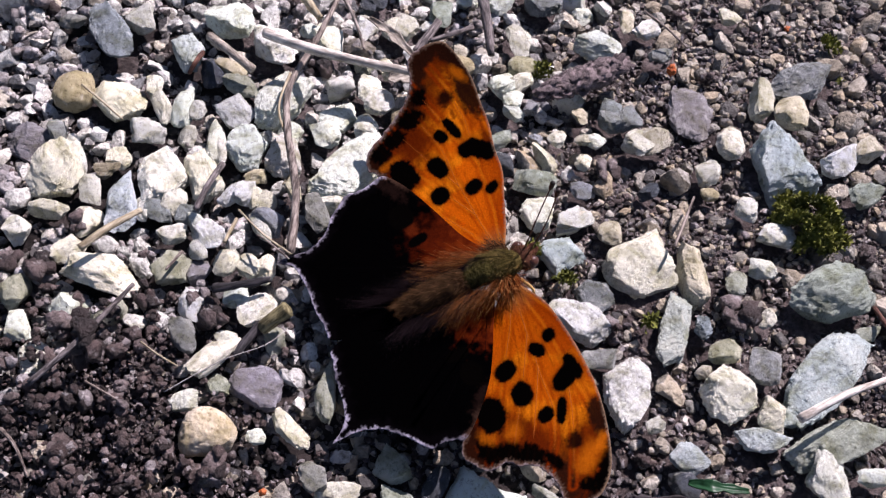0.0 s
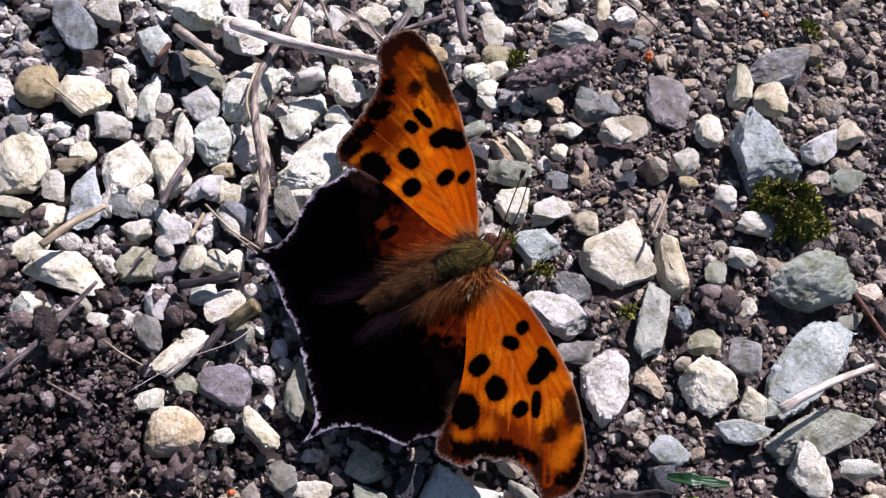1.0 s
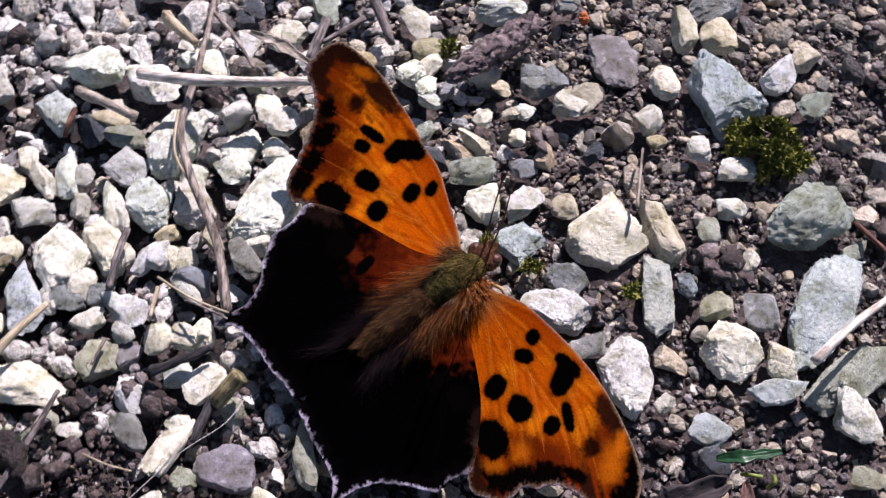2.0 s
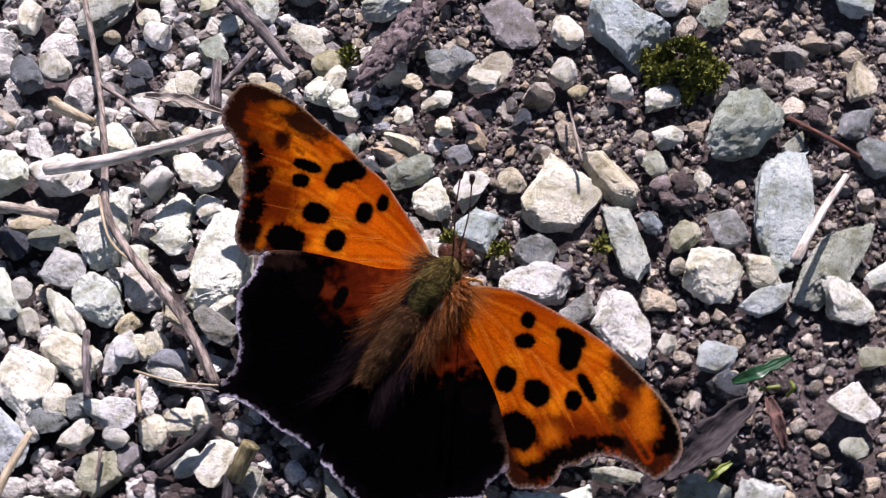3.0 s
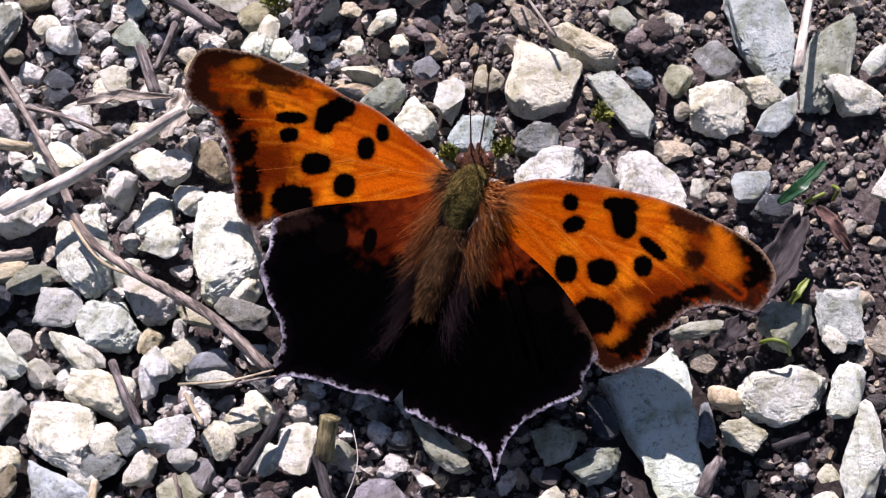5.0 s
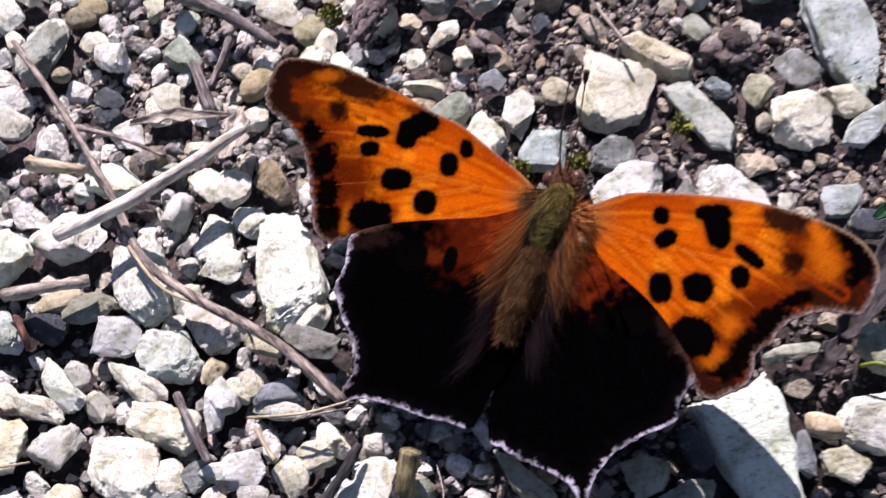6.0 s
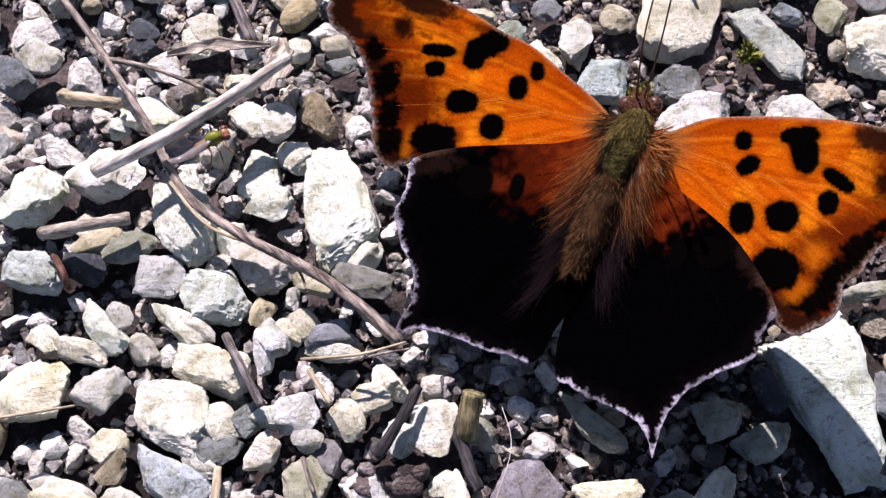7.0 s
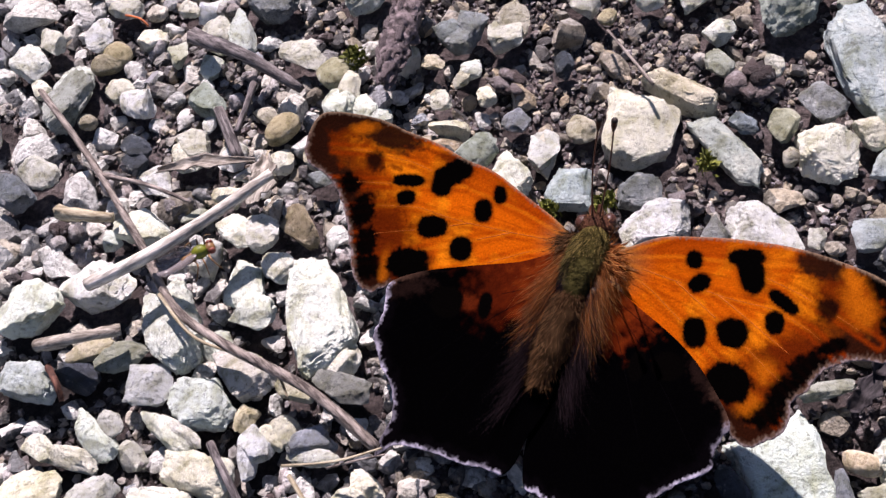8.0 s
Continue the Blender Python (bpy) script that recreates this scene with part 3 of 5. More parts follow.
stone("pale", -3.93, 1.82, 0.25, 0.19, 160)
stone("ochre", -3.02, 1.93, 0.21, 0.15, -135)
stone("white", -3.77, 2.09, 0.11, 0.08, 102)
stone("dark", -4.52, 1.90, 0.17, 0.14, 131)
stone("ochre", -5.10, 2.30, 0.12, 0.10, 122)
stone("cream", -4.66, -0.33, 0.28, 0.14, -174)
stone("cream", -2.82, -0.87, 0.21, 0.11, 149)
stone("pale", -5.09, 3.42, 0.27, 0.19, -93)
stone("ochre", -4.86, 3.17, 0.18, 0.14, 147)
stone("pale", -5.32, 2.74, 0.41, 0.22, -108)
stone("white", -2.35, 2.32, 0.24, 0.16, 93)
stone("grey", -1.02, 2.97, 0.20, 0.17, 132)
stone("cream", -0.60, 2.95, 0.22, 0.19, 88)
stone("grey", -0.69, 1.71, 0.16, 0.15, 166)

# ---- loose gravel between them ----
def blocked(x, y, r, slack=0.75):
    for px, py, a, b, turned, _ in PLACED:
        dx, dy = x - px, y - py
        if abs(dx) > a + b + r or abs(dy) > a + b + r:
            continue
        c, s = math.cos(radians(turned)), math.sin(radians(turned))
        u, w = (dx * c + dy * s) / (a + r * slack), (-dx * s + dy * c) / (b + r * slack)
        if u * u + w * w < 1:
            return True
    return False


def stony(x, y):
    """How much of the soil is covered with pale gravel, from 0 to 1."""
    d = 0.22 - 0.34 * (x + 0.9) - 0.06 * y
    d -= 1.5 * math.exp(-(((x + 2.0) / 1.5) ** 2 + ((y + 4.1) / 1.1) ** 2))
    d -= 1.1 * math.exp(-(((x + 4.2) / 1.1) ** 2 + ((y - 2.0) / 0.7) ** 2)) + 0.4 * max(0.0, min(1.0, (y - 1.6) / 1.6))
    return max(0.0, min(1.0, d))


def scatter(name, material, count, rmin, rmax, rng, level, density, label, sink=0.2, slack=0.75, overlap=0.9, lumpy=False, pile=None, apart=0.0, area=(-7.8, 4.8, -5.6, 8.0)):
    shapes = [crumb(rng, level) if lumpy else rubble(rng, level, int(rng.integers(7, 13)), 0.16, 0.1) for _ in range(28)]
    cells, verts, faces, base, made = {}, [], [], 0, 0
    size = 2 * rmax
    for _ in range(count):
        x, y = rng.uniform(area[0], area[1]), rng.uniform(area[2], area[3])
        r = rmin + (rmax - rmin) * rng.random() ** 2.2
        if rng.random() > density(x, y) or blocked(x, y, r, slack):
            continue
        if r > 0.12 and ((x + 1.0) / 1.1) ** 2 + ((y + 1.15) / 0.9) ** 2 < 1:
            continue
        i, j = int(x // size), int(y // size)
        near = (q for di in (-1, 0, 1) for dj in (-1, 0, 1) for q in cells.get((i + di, j + dj), ()))
        if any((x - qx) ** 2 + (y - qy) ** 2 < ((r + qr) * overlap) ** 2 for qx, qy, qr in near):
            continue
        cells.setdefault((i, j), []).append((x, y, r))
        v, f = shapes[int(rng.integers(len(shapes)))]
        s = r * np.array((rng.uniform(0.9, 1.35), rng.uniform(0.75, 1.05), rng.uniform(0.6, 0.95)))
        w = (v * s) @ turn(rng.uniform(-0.5, 0.5), rng.uniform(-0.5, 0.5), rng.uniform(0, 6.28)).T
        z = ground_height(x, y) + r * (0.8 - sink) + (pile(x, y) if pile else 0.0)
        if apart and r > apart and -4.6 < x < 3.2 and -4.4 < y < 5.0:
            kind = ("white", "white", "pale", "cream", "white", "white", "pale", "green")[int(rng.integers(8))]
            ob = new("stone", mesh_of("stone", w * CM, f, STONE[kind], True, 32))
            ob.location = (x * CM, y * CM, z * CM)
            tagged(ob, LABELS[kind], "stone", "gravel stones")
            continue
        verts.append((w + (x, y, z)) * CM)
        faces.append(np.array(f) + base)
        base += len(v)
        made += 1
    ob = new(name, mesh_of(name, np.concatenate(verts), np.concatenate(faces).tolist(), material, True, 0 if lumpy else 30))
    tagged(ob, label, "gravel", kind="stuff")


def build_gravel():
    rng = np.random.default_rng(5)
    clod = lambda x, y: math.exp(-(((x + 2.0) / 1.6) ** 2 + ((y + 4.1) / 1.2) ** 2) * 0.8) * 1.3  # noqa: E731
    wild = lambda x, y: max(0.0, 1.0 - stony(x, y) - 0.9 * clod(x, y)) * (0.4 if x > 1.2 and y < 0.8 else 1.0)  # noqa: E731
    heap = lambda x, y: 0.34 * rng.random() * min(1.0, clod(x, y))  # noqa: E731
    scatter("gravel", GRAVEL, 22000, 0.10, 0.27, rng, 3, lambda x, y: stony(x, y), "loose pale limestone gravel in many small chips", slack=0.6, overlap=0.74, apart=0.155)
    scatter("fine_gravel", FINE, 60000, 0.045, 0.11, rng, 1, lambda x, y: 0.7 * stony(x, y), "fine pale gravel filling gaps between the stones", 0.25, 0.35, 0.74)
    scatter("mixed_gravel", MIXED, 3600, 0.10, 0.20, rng, 2, lambda x, y: (1.0 if y > 4 else 0.6) * wild(x, y), "scattered grey and tan gravel sunk into dark soil", 0.4)
    scatter("small_gravel", MIXED, 42000, 0.035, 0.10, rng, 2, lambda x, y: 0.75 * wild(x, y), "small grey and tan chips on dark soil", 0.35, 0.3, 0.86)
    scatter("soil_crumbs", CLOD, 16000, 0.08, 0.26, rng, 2, lambda x, y: clod(x, y) + 0.02, "crumbly dark brown soil clods in a loose heap", 0.15, 0.55, 0.62, True, heap)
    scatter("gravel_crumbs", PALE_CRUMB, 5000, 0.08, 0.2, rng, 2, lambda x, y: 0.35 * stony(x, y) + 0.95 * math.exp(-(((x + 3.2) / 0.75) ** 2 + ((y + 3.5) / 1.0) ** 2)), "crumbling pale grey lumps among the gravel", 0.1, 0.6, 0.7, True)
    scatter("soil_grains", CLOD, 40000, 0.02, 0.05, rng, 1, lambda x, y: clod(x, y) + 0.15, "fine grains of crumbly brown soil", 0.1, 0.4, 0.7, False, heap)
    scatter("grit", GRIT, 120000, 0.018, 0.055, rng, 1, lambda x, y: (0.9 - 0.6 * stony(x, y)) * (0.5 if x > 1.2 and y < 0.8 else 1.0), "coarse sandy grit strewn over the soil", 0.2, -0.6, 0.8)


build_gravel()


# ---- twigs, leaves, moss ----
def tube(points, radii, sides=9, lumps=0.0, seed=0, steps=6, closed=True):
    """Vertices and faces of a bent round stem through the points, in the points' own unit."""
    rng = np.random.default_rng(seed)
    p = np.array(points, float)
    n = len(p)
    t = np.linspace(0, n - 1, (n - 1) * steps + 1)
    q = []
    for s in t:
        i = min(int(s), n - 2)
        k = s - i
        a, b, c, d = p[max(i - 1, 0)], p[i], p[i + 1], p[min(i + 2, n - 1)]
        q.append(0.5 * (2 * b + (c - a) * k + (2 * a - 5 * b + 4 * c - d) * k * k + (3 * b - a - 3 * c + d) * k**3))
    q = np.array(q)
    r = np.interp(t, range(n), radii)
    tang = np.gradient(q, axis=0)
    tang /= np.linalg.norm(tang, axis=1)[:, None] + 1e-12
    side = np.cross(tang, (0.03, 0.05, 1.0))
    side /= np.linalg.norm(side, axis=1)[:, None] + 1e-12
    up = np.cross(side, tang)
    verts, faces = [], []
    off = rng.uniform(-9, 9, 3)
    for k in range(len(q)):
        for j in range(sides):
            w = 2 * math.pi * j / sides
            lump = 1 + lumps * noise.noise(Vector((math.cos(w) * 1.6, math.sin(w) * 1.6, t[k] * 2.3)) + Vector(off)) + lumps * 0.6 * noise.noise(Vector((w * 2, t[k] * 9, off[0])))
            verts.append(q[k] + r[k] * lump * (math.cos(w) * side[k] + math.sin(w) * up[k]))
    for k in range(len(q) - 1):
        for j in range(sides):
            a, b = k * sides + j, k * sides + (j + 1) % sides
            faces.append((a, b, b + sides, a + sides))
    if closed:
        faces.append(tuple(range(sides - 1, -1, -1)))
        faces.append(tuple((len(q) - 1) * sides + j for j in range(sides)))
    return np.array(verts), faces


def lay(name, verts, faces, material, start, end, parent=None):
    """Links a mesh given in cm, with its own x axis from start to end."""
    m = (Vector(end) - Vector(start)).to_track_quat("X", "Z").to_matrix()
    back = np.array(m.transposed())
    local = (np.array(verts) - np.array(start)) @ back.T
    ob = new(name, mesh_of(name, local * CM, faces, material))
    ob.matrix_world = Matrix.Translation(Vector(start) * CM) @ m.to_4x4()
    return ob


def twig(name, points, r0, r1, material, label, category="twig", lumps=0.25, sides=10):
    n = len(points)
    v, f = tube(points, np.linspace(r0, r1, n), sides, lumps, len(bpy.data.objects))
    return tagged(lay(name, v, f, material, points[0], points[-1]), label, category)


def dead_leaf(name, points, width, material, label, curl=0.3, category="leaf", seed=3):
    """A thin curled blade along the points, in cm, with a ragged edge."""
    p = np.array(points, float)
    n, m = 26, 11
    rng = np.random.default_rng(seed)
    o = rng.uniform(-20, 20)
    t = np.linspace(0, len(p) - 1, n)
    q = np.stack([np.interp(t, range(len(p)), p[:, k]) for k in range(3)], 1)
    tang = np.gradient(q, axis=0)
    tang /= np.linalg.norm(tang, axis=1)[:, None]
    side = np.cross(tang, (0, 0, 1))
    side /= np.linalg.norm(side, axis=1)[:, None]
    verts = []
    for i in range(n):
        s = i / (n - 1)
        w = width * (max(0.02, math.sin(math.pi * min(0.97, s * 0.94 + 0.05))) ** 0.6) * (1 + 0.55 * noise.noise(Vector((s * 7, o, 0))))
        for j in range(m):
            c = 2 * j / (m - 1) - 1
            lift = curl * width * c * c + 0.22 * width * noise.noise(Vector((s * 6, c * 2, o))) - 0.06 * width * math.exp(-((c / 0.08) ** 2))
            verts.append(q[i] + side[i] * c * w * (1 + 0.25 * noise.noise(Vector((s * 22, c, o)))) + np.array((0, 0, lift)))
    faces = [(i * m + j, i * m + j + 1, (i + 1) * m + j + 1, (i + 1) * m + j) for i in range(n - 1) for j in range(m - 1)]
    ob = tagged(lay(name, verts, faces, material, points[0], points[-1]), label, category)
    thick = ob.modifiers.new("thickness", "SOLIDIFY")
    thick.thickness = 0.012 * CM
    return ob


twig("dry_stem", [(-4.64, 0.15, 0.30), (-4.02, 0.34, 0.42), (-3.45, 0.66, 0.46), (-2.92, 1.00, 0.50)], 0.066, 0.05, BARK_PALE, "pale bleached dry stem lying across gravel", "stem", 0.12)
bent_twig = twig("twig", [(-5.58, 2.65, 0.05), (-4.86, 1.62, 0.12), (-4.25, 0.62, 0.18), (-3.85, -0.10, 0.22), (-3.33, -0.55, 0.26), (-2.61, -1.00, 0.22), (-2.06, -1.52, 0.12)], 0.030, 0.050, BARK_BROWN, "long brown bent twig with peeling bark on gravel")
strip = twig("bark_strip", [(-3.98, 0.01, 0.25), (-3.60, -0.46, 0.27), (-2.97, -0.75, 0.22), (-2.80, -1.04, 0.15)], 0.016, 0.012, STRAW, "thin pale bark fibre peeling along a twig", "twig", 0.3, 6)
strip.parent = bent_twig
strip.matrix_local = bent_twig.matrix_basis.inverted() @ strip.matrix_basis
for key in ("category", "group", "kind"):
    if key in strip:
        del strip[key]
twig("broken_stem", [(-1.59, -2.27, -0.01), (-1.56, -2.14, 0.09), (-1.51, -1.98, 0.19)], 0.075, 0.085, BARK_GREEN, "short greenish broken stem standing out of gravel", "stem", 0.22)
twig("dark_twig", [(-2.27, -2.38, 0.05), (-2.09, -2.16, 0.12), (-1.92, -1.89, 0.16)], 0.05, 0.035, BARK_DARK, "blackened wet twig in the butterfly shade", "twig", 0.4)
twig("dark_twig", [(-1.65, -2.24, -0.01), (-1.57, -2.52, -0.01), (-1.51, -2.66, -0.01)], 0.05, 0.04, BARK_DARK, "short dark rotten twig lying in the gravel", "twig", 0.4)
twig("twig", [(-3.45, -1.37, 0.16), (-3.28, -1.68, 0.22), (-3.13, -1.97, 0.16)], 0.035, 0.035, BARK_GREY, "short grey twig lying over small stones")
twig("needle", [(-2.84, -1.61, 0.15), (-2.38, -1.64, 0.25), (-2.01, -1.54, 0.18)], 0.014, 0.010, STRAW, "thin dry pine needle on the gravel", "needle", 0.1, 6)
twig("needle", [(-2.47, -1.65, 0.12), (-2.24, -1.65, 0.24), (-1.99, -1.59, 0.16)], 0.012, 0.010, BARK_BROWN, "thin brown pine needle on the gravel", "needle", 0.1, 6)
twig("twig", [(-2.79, -1.68, 0.10), (-2.60, -1.98, 0.16)], 0.022, 0.018, STRAW, "short pale twig stub between small stones", "twig", 0.2, 7)
twig("bark_stick", [(-3.96, 3.10, 0.10), (-3.35, 2.66, 0.22), (-2.77, 2.24, 0.10)], 0.085, 0.05, BARK_GREY, "dark grey weathered stick half sunk in soil", "stick", 0.35)
twig("bark_stick", [(-3.62, 2.12, 0.08), (-3.36, 1.47, 0.12)], 0.05, 0.06, BARK_GREY, "short grey weathered stick on gravel", "stick", 0.35)
twig("bark_stick", [(-3.27, 2.40, 0.08), (-3.40, 1.77, 0.14)], 0.035, 0.03, BARK_GREY, "thin grey weathered stick on gravel", "stick", 0.35)
twig("twig", [(-4.79, 1.46, 0.12), (-4.26, 1.24, 0.20), (-3.82, 1.04, 0.10)], 0.028, 0.016, BARK_BROWN, "thin dark brown twig beneath a dry stem")
twig("reddish_twig", [(2.58, 2.98, 0.05), (3.00, 2.74, 0.14), (3.36, 2.62, 0.08)], 0.026, 0.022, RED_BARK, "short reddish brown twig between large stones")
twig("wood_sliver", [(2.80, 1.03, 0.35), (2.95, 1.54, 0.42), (3.17, 2.14, 0.36)], 0.05, 0.03, BARK_PALE, "pale split wood sliver leaning between large stones", "sliver", 0.25)
twig("needle", [(0.31, 2.54, 0.10), (0.63, 1.74, 0.20)], 0.014, 0.02, BARK_BROWN, "thin brown needle standing beside a white stone", "needle", 0.2, 6)
twig("dark_twig", [(-2.49, -4.36, 0.15), (-2.50, -3.76, 0.30), (-2.69, -3.02, 0.30)], 0.035, 0.022, BARK_GREY, "long thin grey twig lying over crumbly soil")
twig("straw", [(-3.40, -3.20, 0.30), (-3.39, -2.83, 0.35), (-3.40, -2.45, 0.30)], 0.045, 0.03, STRAW, "pale broken straw lying on gravel", "straw", 0.15)
twig("fibre", [(-1.56, -3.46, 0.19), (-1.41, -2.89, 0.34), (-1.25, -2.46, 0.38), (-1.30, -2.13, 0.28)], 0.0045, 0.003, FIBRE, "fine white plant fibre curving over soil", "fibre", 0.1, 5)
twig("fibre", [(-2.15, -3.32, 0.20), (-1.87, -3.29, 0.30), (-1.70, -3.20, 0.19)], 0.010, 0.008, STRAW, "fine pale rootlet on crumbly soil", "fibre", 0.1, 5)
twig("twig", [(-5.27, -1.98, 0.30), (-4.82, -1.98, 0.42), (-4.55, -1.91, 0.30)], 0.014, 0.010, STRAW, "fine dry stalk lying over a white stone", "twig", 0.1, 6)
twig("twig", [(-2.28, -4.80, 0.10), (-1.99, -4.79, 0.20), (-1.70, -4.86, 0.10)], 0.022, 0.012, BARK_BROWN, "thin curved brown stalk on crumbly soil", "twig", 0.2, 6)
twig("twig", [(-2.19, -3.95, 0.10), (-2.00, -3.90, 0.15), (-1.70, -3.78, 0.10)], 0.014, 0.010, BARK_BROWN, "thin brown rootlet lying on crumbly soil", "twig", 0.2, 6)
twig("needle", [(-2.06, 4.40, 0.10), (-1.62, 4.30, 0.20), (-1.27, 4.34, 0.10)], 0.018, 0.012, BARK_BROWN, "thin brown dry needle on grit", "needle", 0.2, 6)
twig("red_thread", [(-4.73, 3.51, 0.10), (-4.55, 3.40, 0.14), (-4.46, 3.32, 0.10)], 0.014, 0.012, ORANGE, "tiny bright red plant thread on grit", "thread", 0.2, 6)
twig("rusty_needle", [(-5.00, -0.53, 0.10), (-4.85, -0.73, 0.20), (-4.83, -0.85, 0.10)], 0.036, 0.024, RED_BARK, "short rusty brown needle beside gravel", "needle", 0.2, 7)
twig("twig", [(-2.82, -2.37, 0.10), (-2.72, -2.64, 0.14)], 0.02, 0.014, BARK_BROWN, "thin brown twig stub among small stones", "twig", 0.2, 6)
twig("grey_stick", [(1.48, -2.68, -0.28), (1.57, -2.49, -0.23), (1.68, -2.39, -0.26)], 0.06, 0.05, BARK_GREY, "short broken grey stick on soil", "stick", 0.3)
twig("dark_twig", [(2.13, -2.29, -0.31), (2.41, -2.23, -0.19)], 0.03, 0.03, BARK_DARK, "black wet twig on shaded soil", "twig", 0.3)
twig("wood_chip", [(-5.11, 1.06, 0.15), (-4.83, 0.96, 0.20), (-4.55, 0.93, 0.15)], 0.07, 0.05, STRAW, "dry split straw coloured wood chip on soil", "wood chip", 0.35)
twig("wood_chip", [(-5.09, -0.35, 0.20), (-4.67, -0.35, 0.28), (-4.32, -0.28, 0.20)], 0.06, 0.05, PALE_LEAF, "bleached flat wood chip beside white stones", "wood chip", 0.3)

dead_leaf("curled_leaf", [(-4.16, 1.40, 0.15), (-3.70, 1.37, 0.28), (-3.19, 1.40, 0.15)], 0.06, PALE_LEAF, "bleached curled dead leaf lying on gravel", 0.5)
dead_leaf("pale_leaf_scrap", [(-3.28, 0.96, 0.12), (-3.11, 1.10, 0.20), (-3.08, 1.44, 0.16)], 0.13, PALE_LEAF, "ragged pale leaf scrap beside a dry stem", 0.3, seed=8)
dead_leaf("dead_leaf", [(2.02, -1.18, -0.10), (2.30, -0.88, 0.10), (2.64, -0.36, 0.09)], 0.15, DEAD_LEAF, "grey mauve crumpled dead leaf on soil", 0.5, seed=5)
dead_leaf("leaf_scrap", [(1.78, -1.42, -0.24), (1.89, -1.34, -0.12), (2.12, -1.11, -0.14)], 0.08, DEAD_LEAF, "small torn grey dead leaf scrap on soil", 0.4, seed=15)
dead_leaf("rusty_leaf", [(2.78, -0.27, 0.07), (2.85, -0.47, 0.16), (2.99, -0.70, 0.03)], 0.055, RUST_LEAF, "small folded rusty brown dead leaf on soil", 0.8, seed=9)
dead_leaf("green_leaf", [(2.46, -0.21, 0.09), (2.64, -0.12, 0.22), (2.92, 0.15, 0.15)], 0.056, LEAF_GREEN, "small glossy fresh green leaf on dark soil", 0.25, seed=11)
twig("green_shoot", [(2.72, -0.17, -0.00), (2.78, -0.18, 0.10), (2.87, -0.14, 0.10)], 0.02, 0.016, SHOOT_GREEN, "short yellow green shoot sprouting from soil", "shoot", 0.1)
twig("green_shoot", [(2.96, -0.07, 0.09), (2.98, -0.14, 0.14), (2.96, -0.17, 0.01)], 0.02, 0.016, SHOOT_GREEN, "curled yellow green seedling shoot in soil", "shoot", 0.1)
twig("green_shoot", [(2.15, -1.41, -0.17), (2.23, -1.45, -0.02), (2.32, -1.50, -0.02), (2.38, -1.53, -0.19)], 0.02, 0.016, SHOOT_GREEN, "curved pale green seedling stem over gravel", "shoot", 0.1)
dead_leaf("grass_blade", [(2.38, -1.18, 0.10), (2.43, -1.13, 0.20), (2.54, -1.00, 0.19)], 0.03, SHOOT_GREEN, "small bright green grass blade on a stone", 0.4, "grass blade", seed=4)


def cone_lump():
    """A weathered brown cone with rows of broken scales round its core."""
    a, b = Vector((-1.93, 2.18, 0.12)), Vector((-1.57, 3.50, 0.12))
    n = 7
    pts = [tuple(a.lerp(b, i / (n - 1))) for i in range(n)]
    thing = new("fir_cone")
    thing.matrix_world = Matrix.Translation(Vector((a.x, a.y, 0)) * CM)
    v, f = tube(pts, [0.06, 0.12, 0.145, 0.155, 0.15, 0.13, 0.07], 22, 0.4, 77, 9)
    data = mesh_of("core", (v - (a.x, a.y, 0)) * CM, f, CONE_BROWN)
    core = new("core", data)
    core.parent = thing
    rng = np.random.default_rng(9)
    axis = (b - a).normalized()
    side = axis.cross(Vector((0, 0, 1))).normalized()
    up = side.cross(axis)
    bv, bf = rubble(rng, 1, 4, 0.0)
    for i in range(120):
        s = (i + 0.5) / 120
        w = i * 2.399 + rng.normal() * 0.25
        r = np.interp(s * 6, range(7), [0.06, 0.12, 0.145, 0.155, 0.15, 0.13, 0.07]) * rng.uniform(0.85, 1.12)
        out = side * math.cos(w) + up * math.sin(w)
        if out.z < -0.35:
            continue
        at = a.lerp(b, s) + out * r
        scale_data = bpy.data.meshes.get("scale") or mesh_of("scale", bv, bf, CONE_BROWN)
        ob = new("scale", scale_data)
        ob.parent = thing
        q = (axis + out * rng.uniform(0.0, 0.6) + Vector(rng.normal(size=3)) * 0.22).to_track_quat("X", "Z")
        k = rng.uniform(0.7, 1.25) * CM
        ob.matrix_local = Matrix.LocRotScale((at - Vector((a.x, a.y, 0))) * CM, q, (0.075 * k, 0.034 * k, 0.018 * k))
    tagged(thing, "weathered brown fir cone lying on dark grit", "cone")


cone_lump()


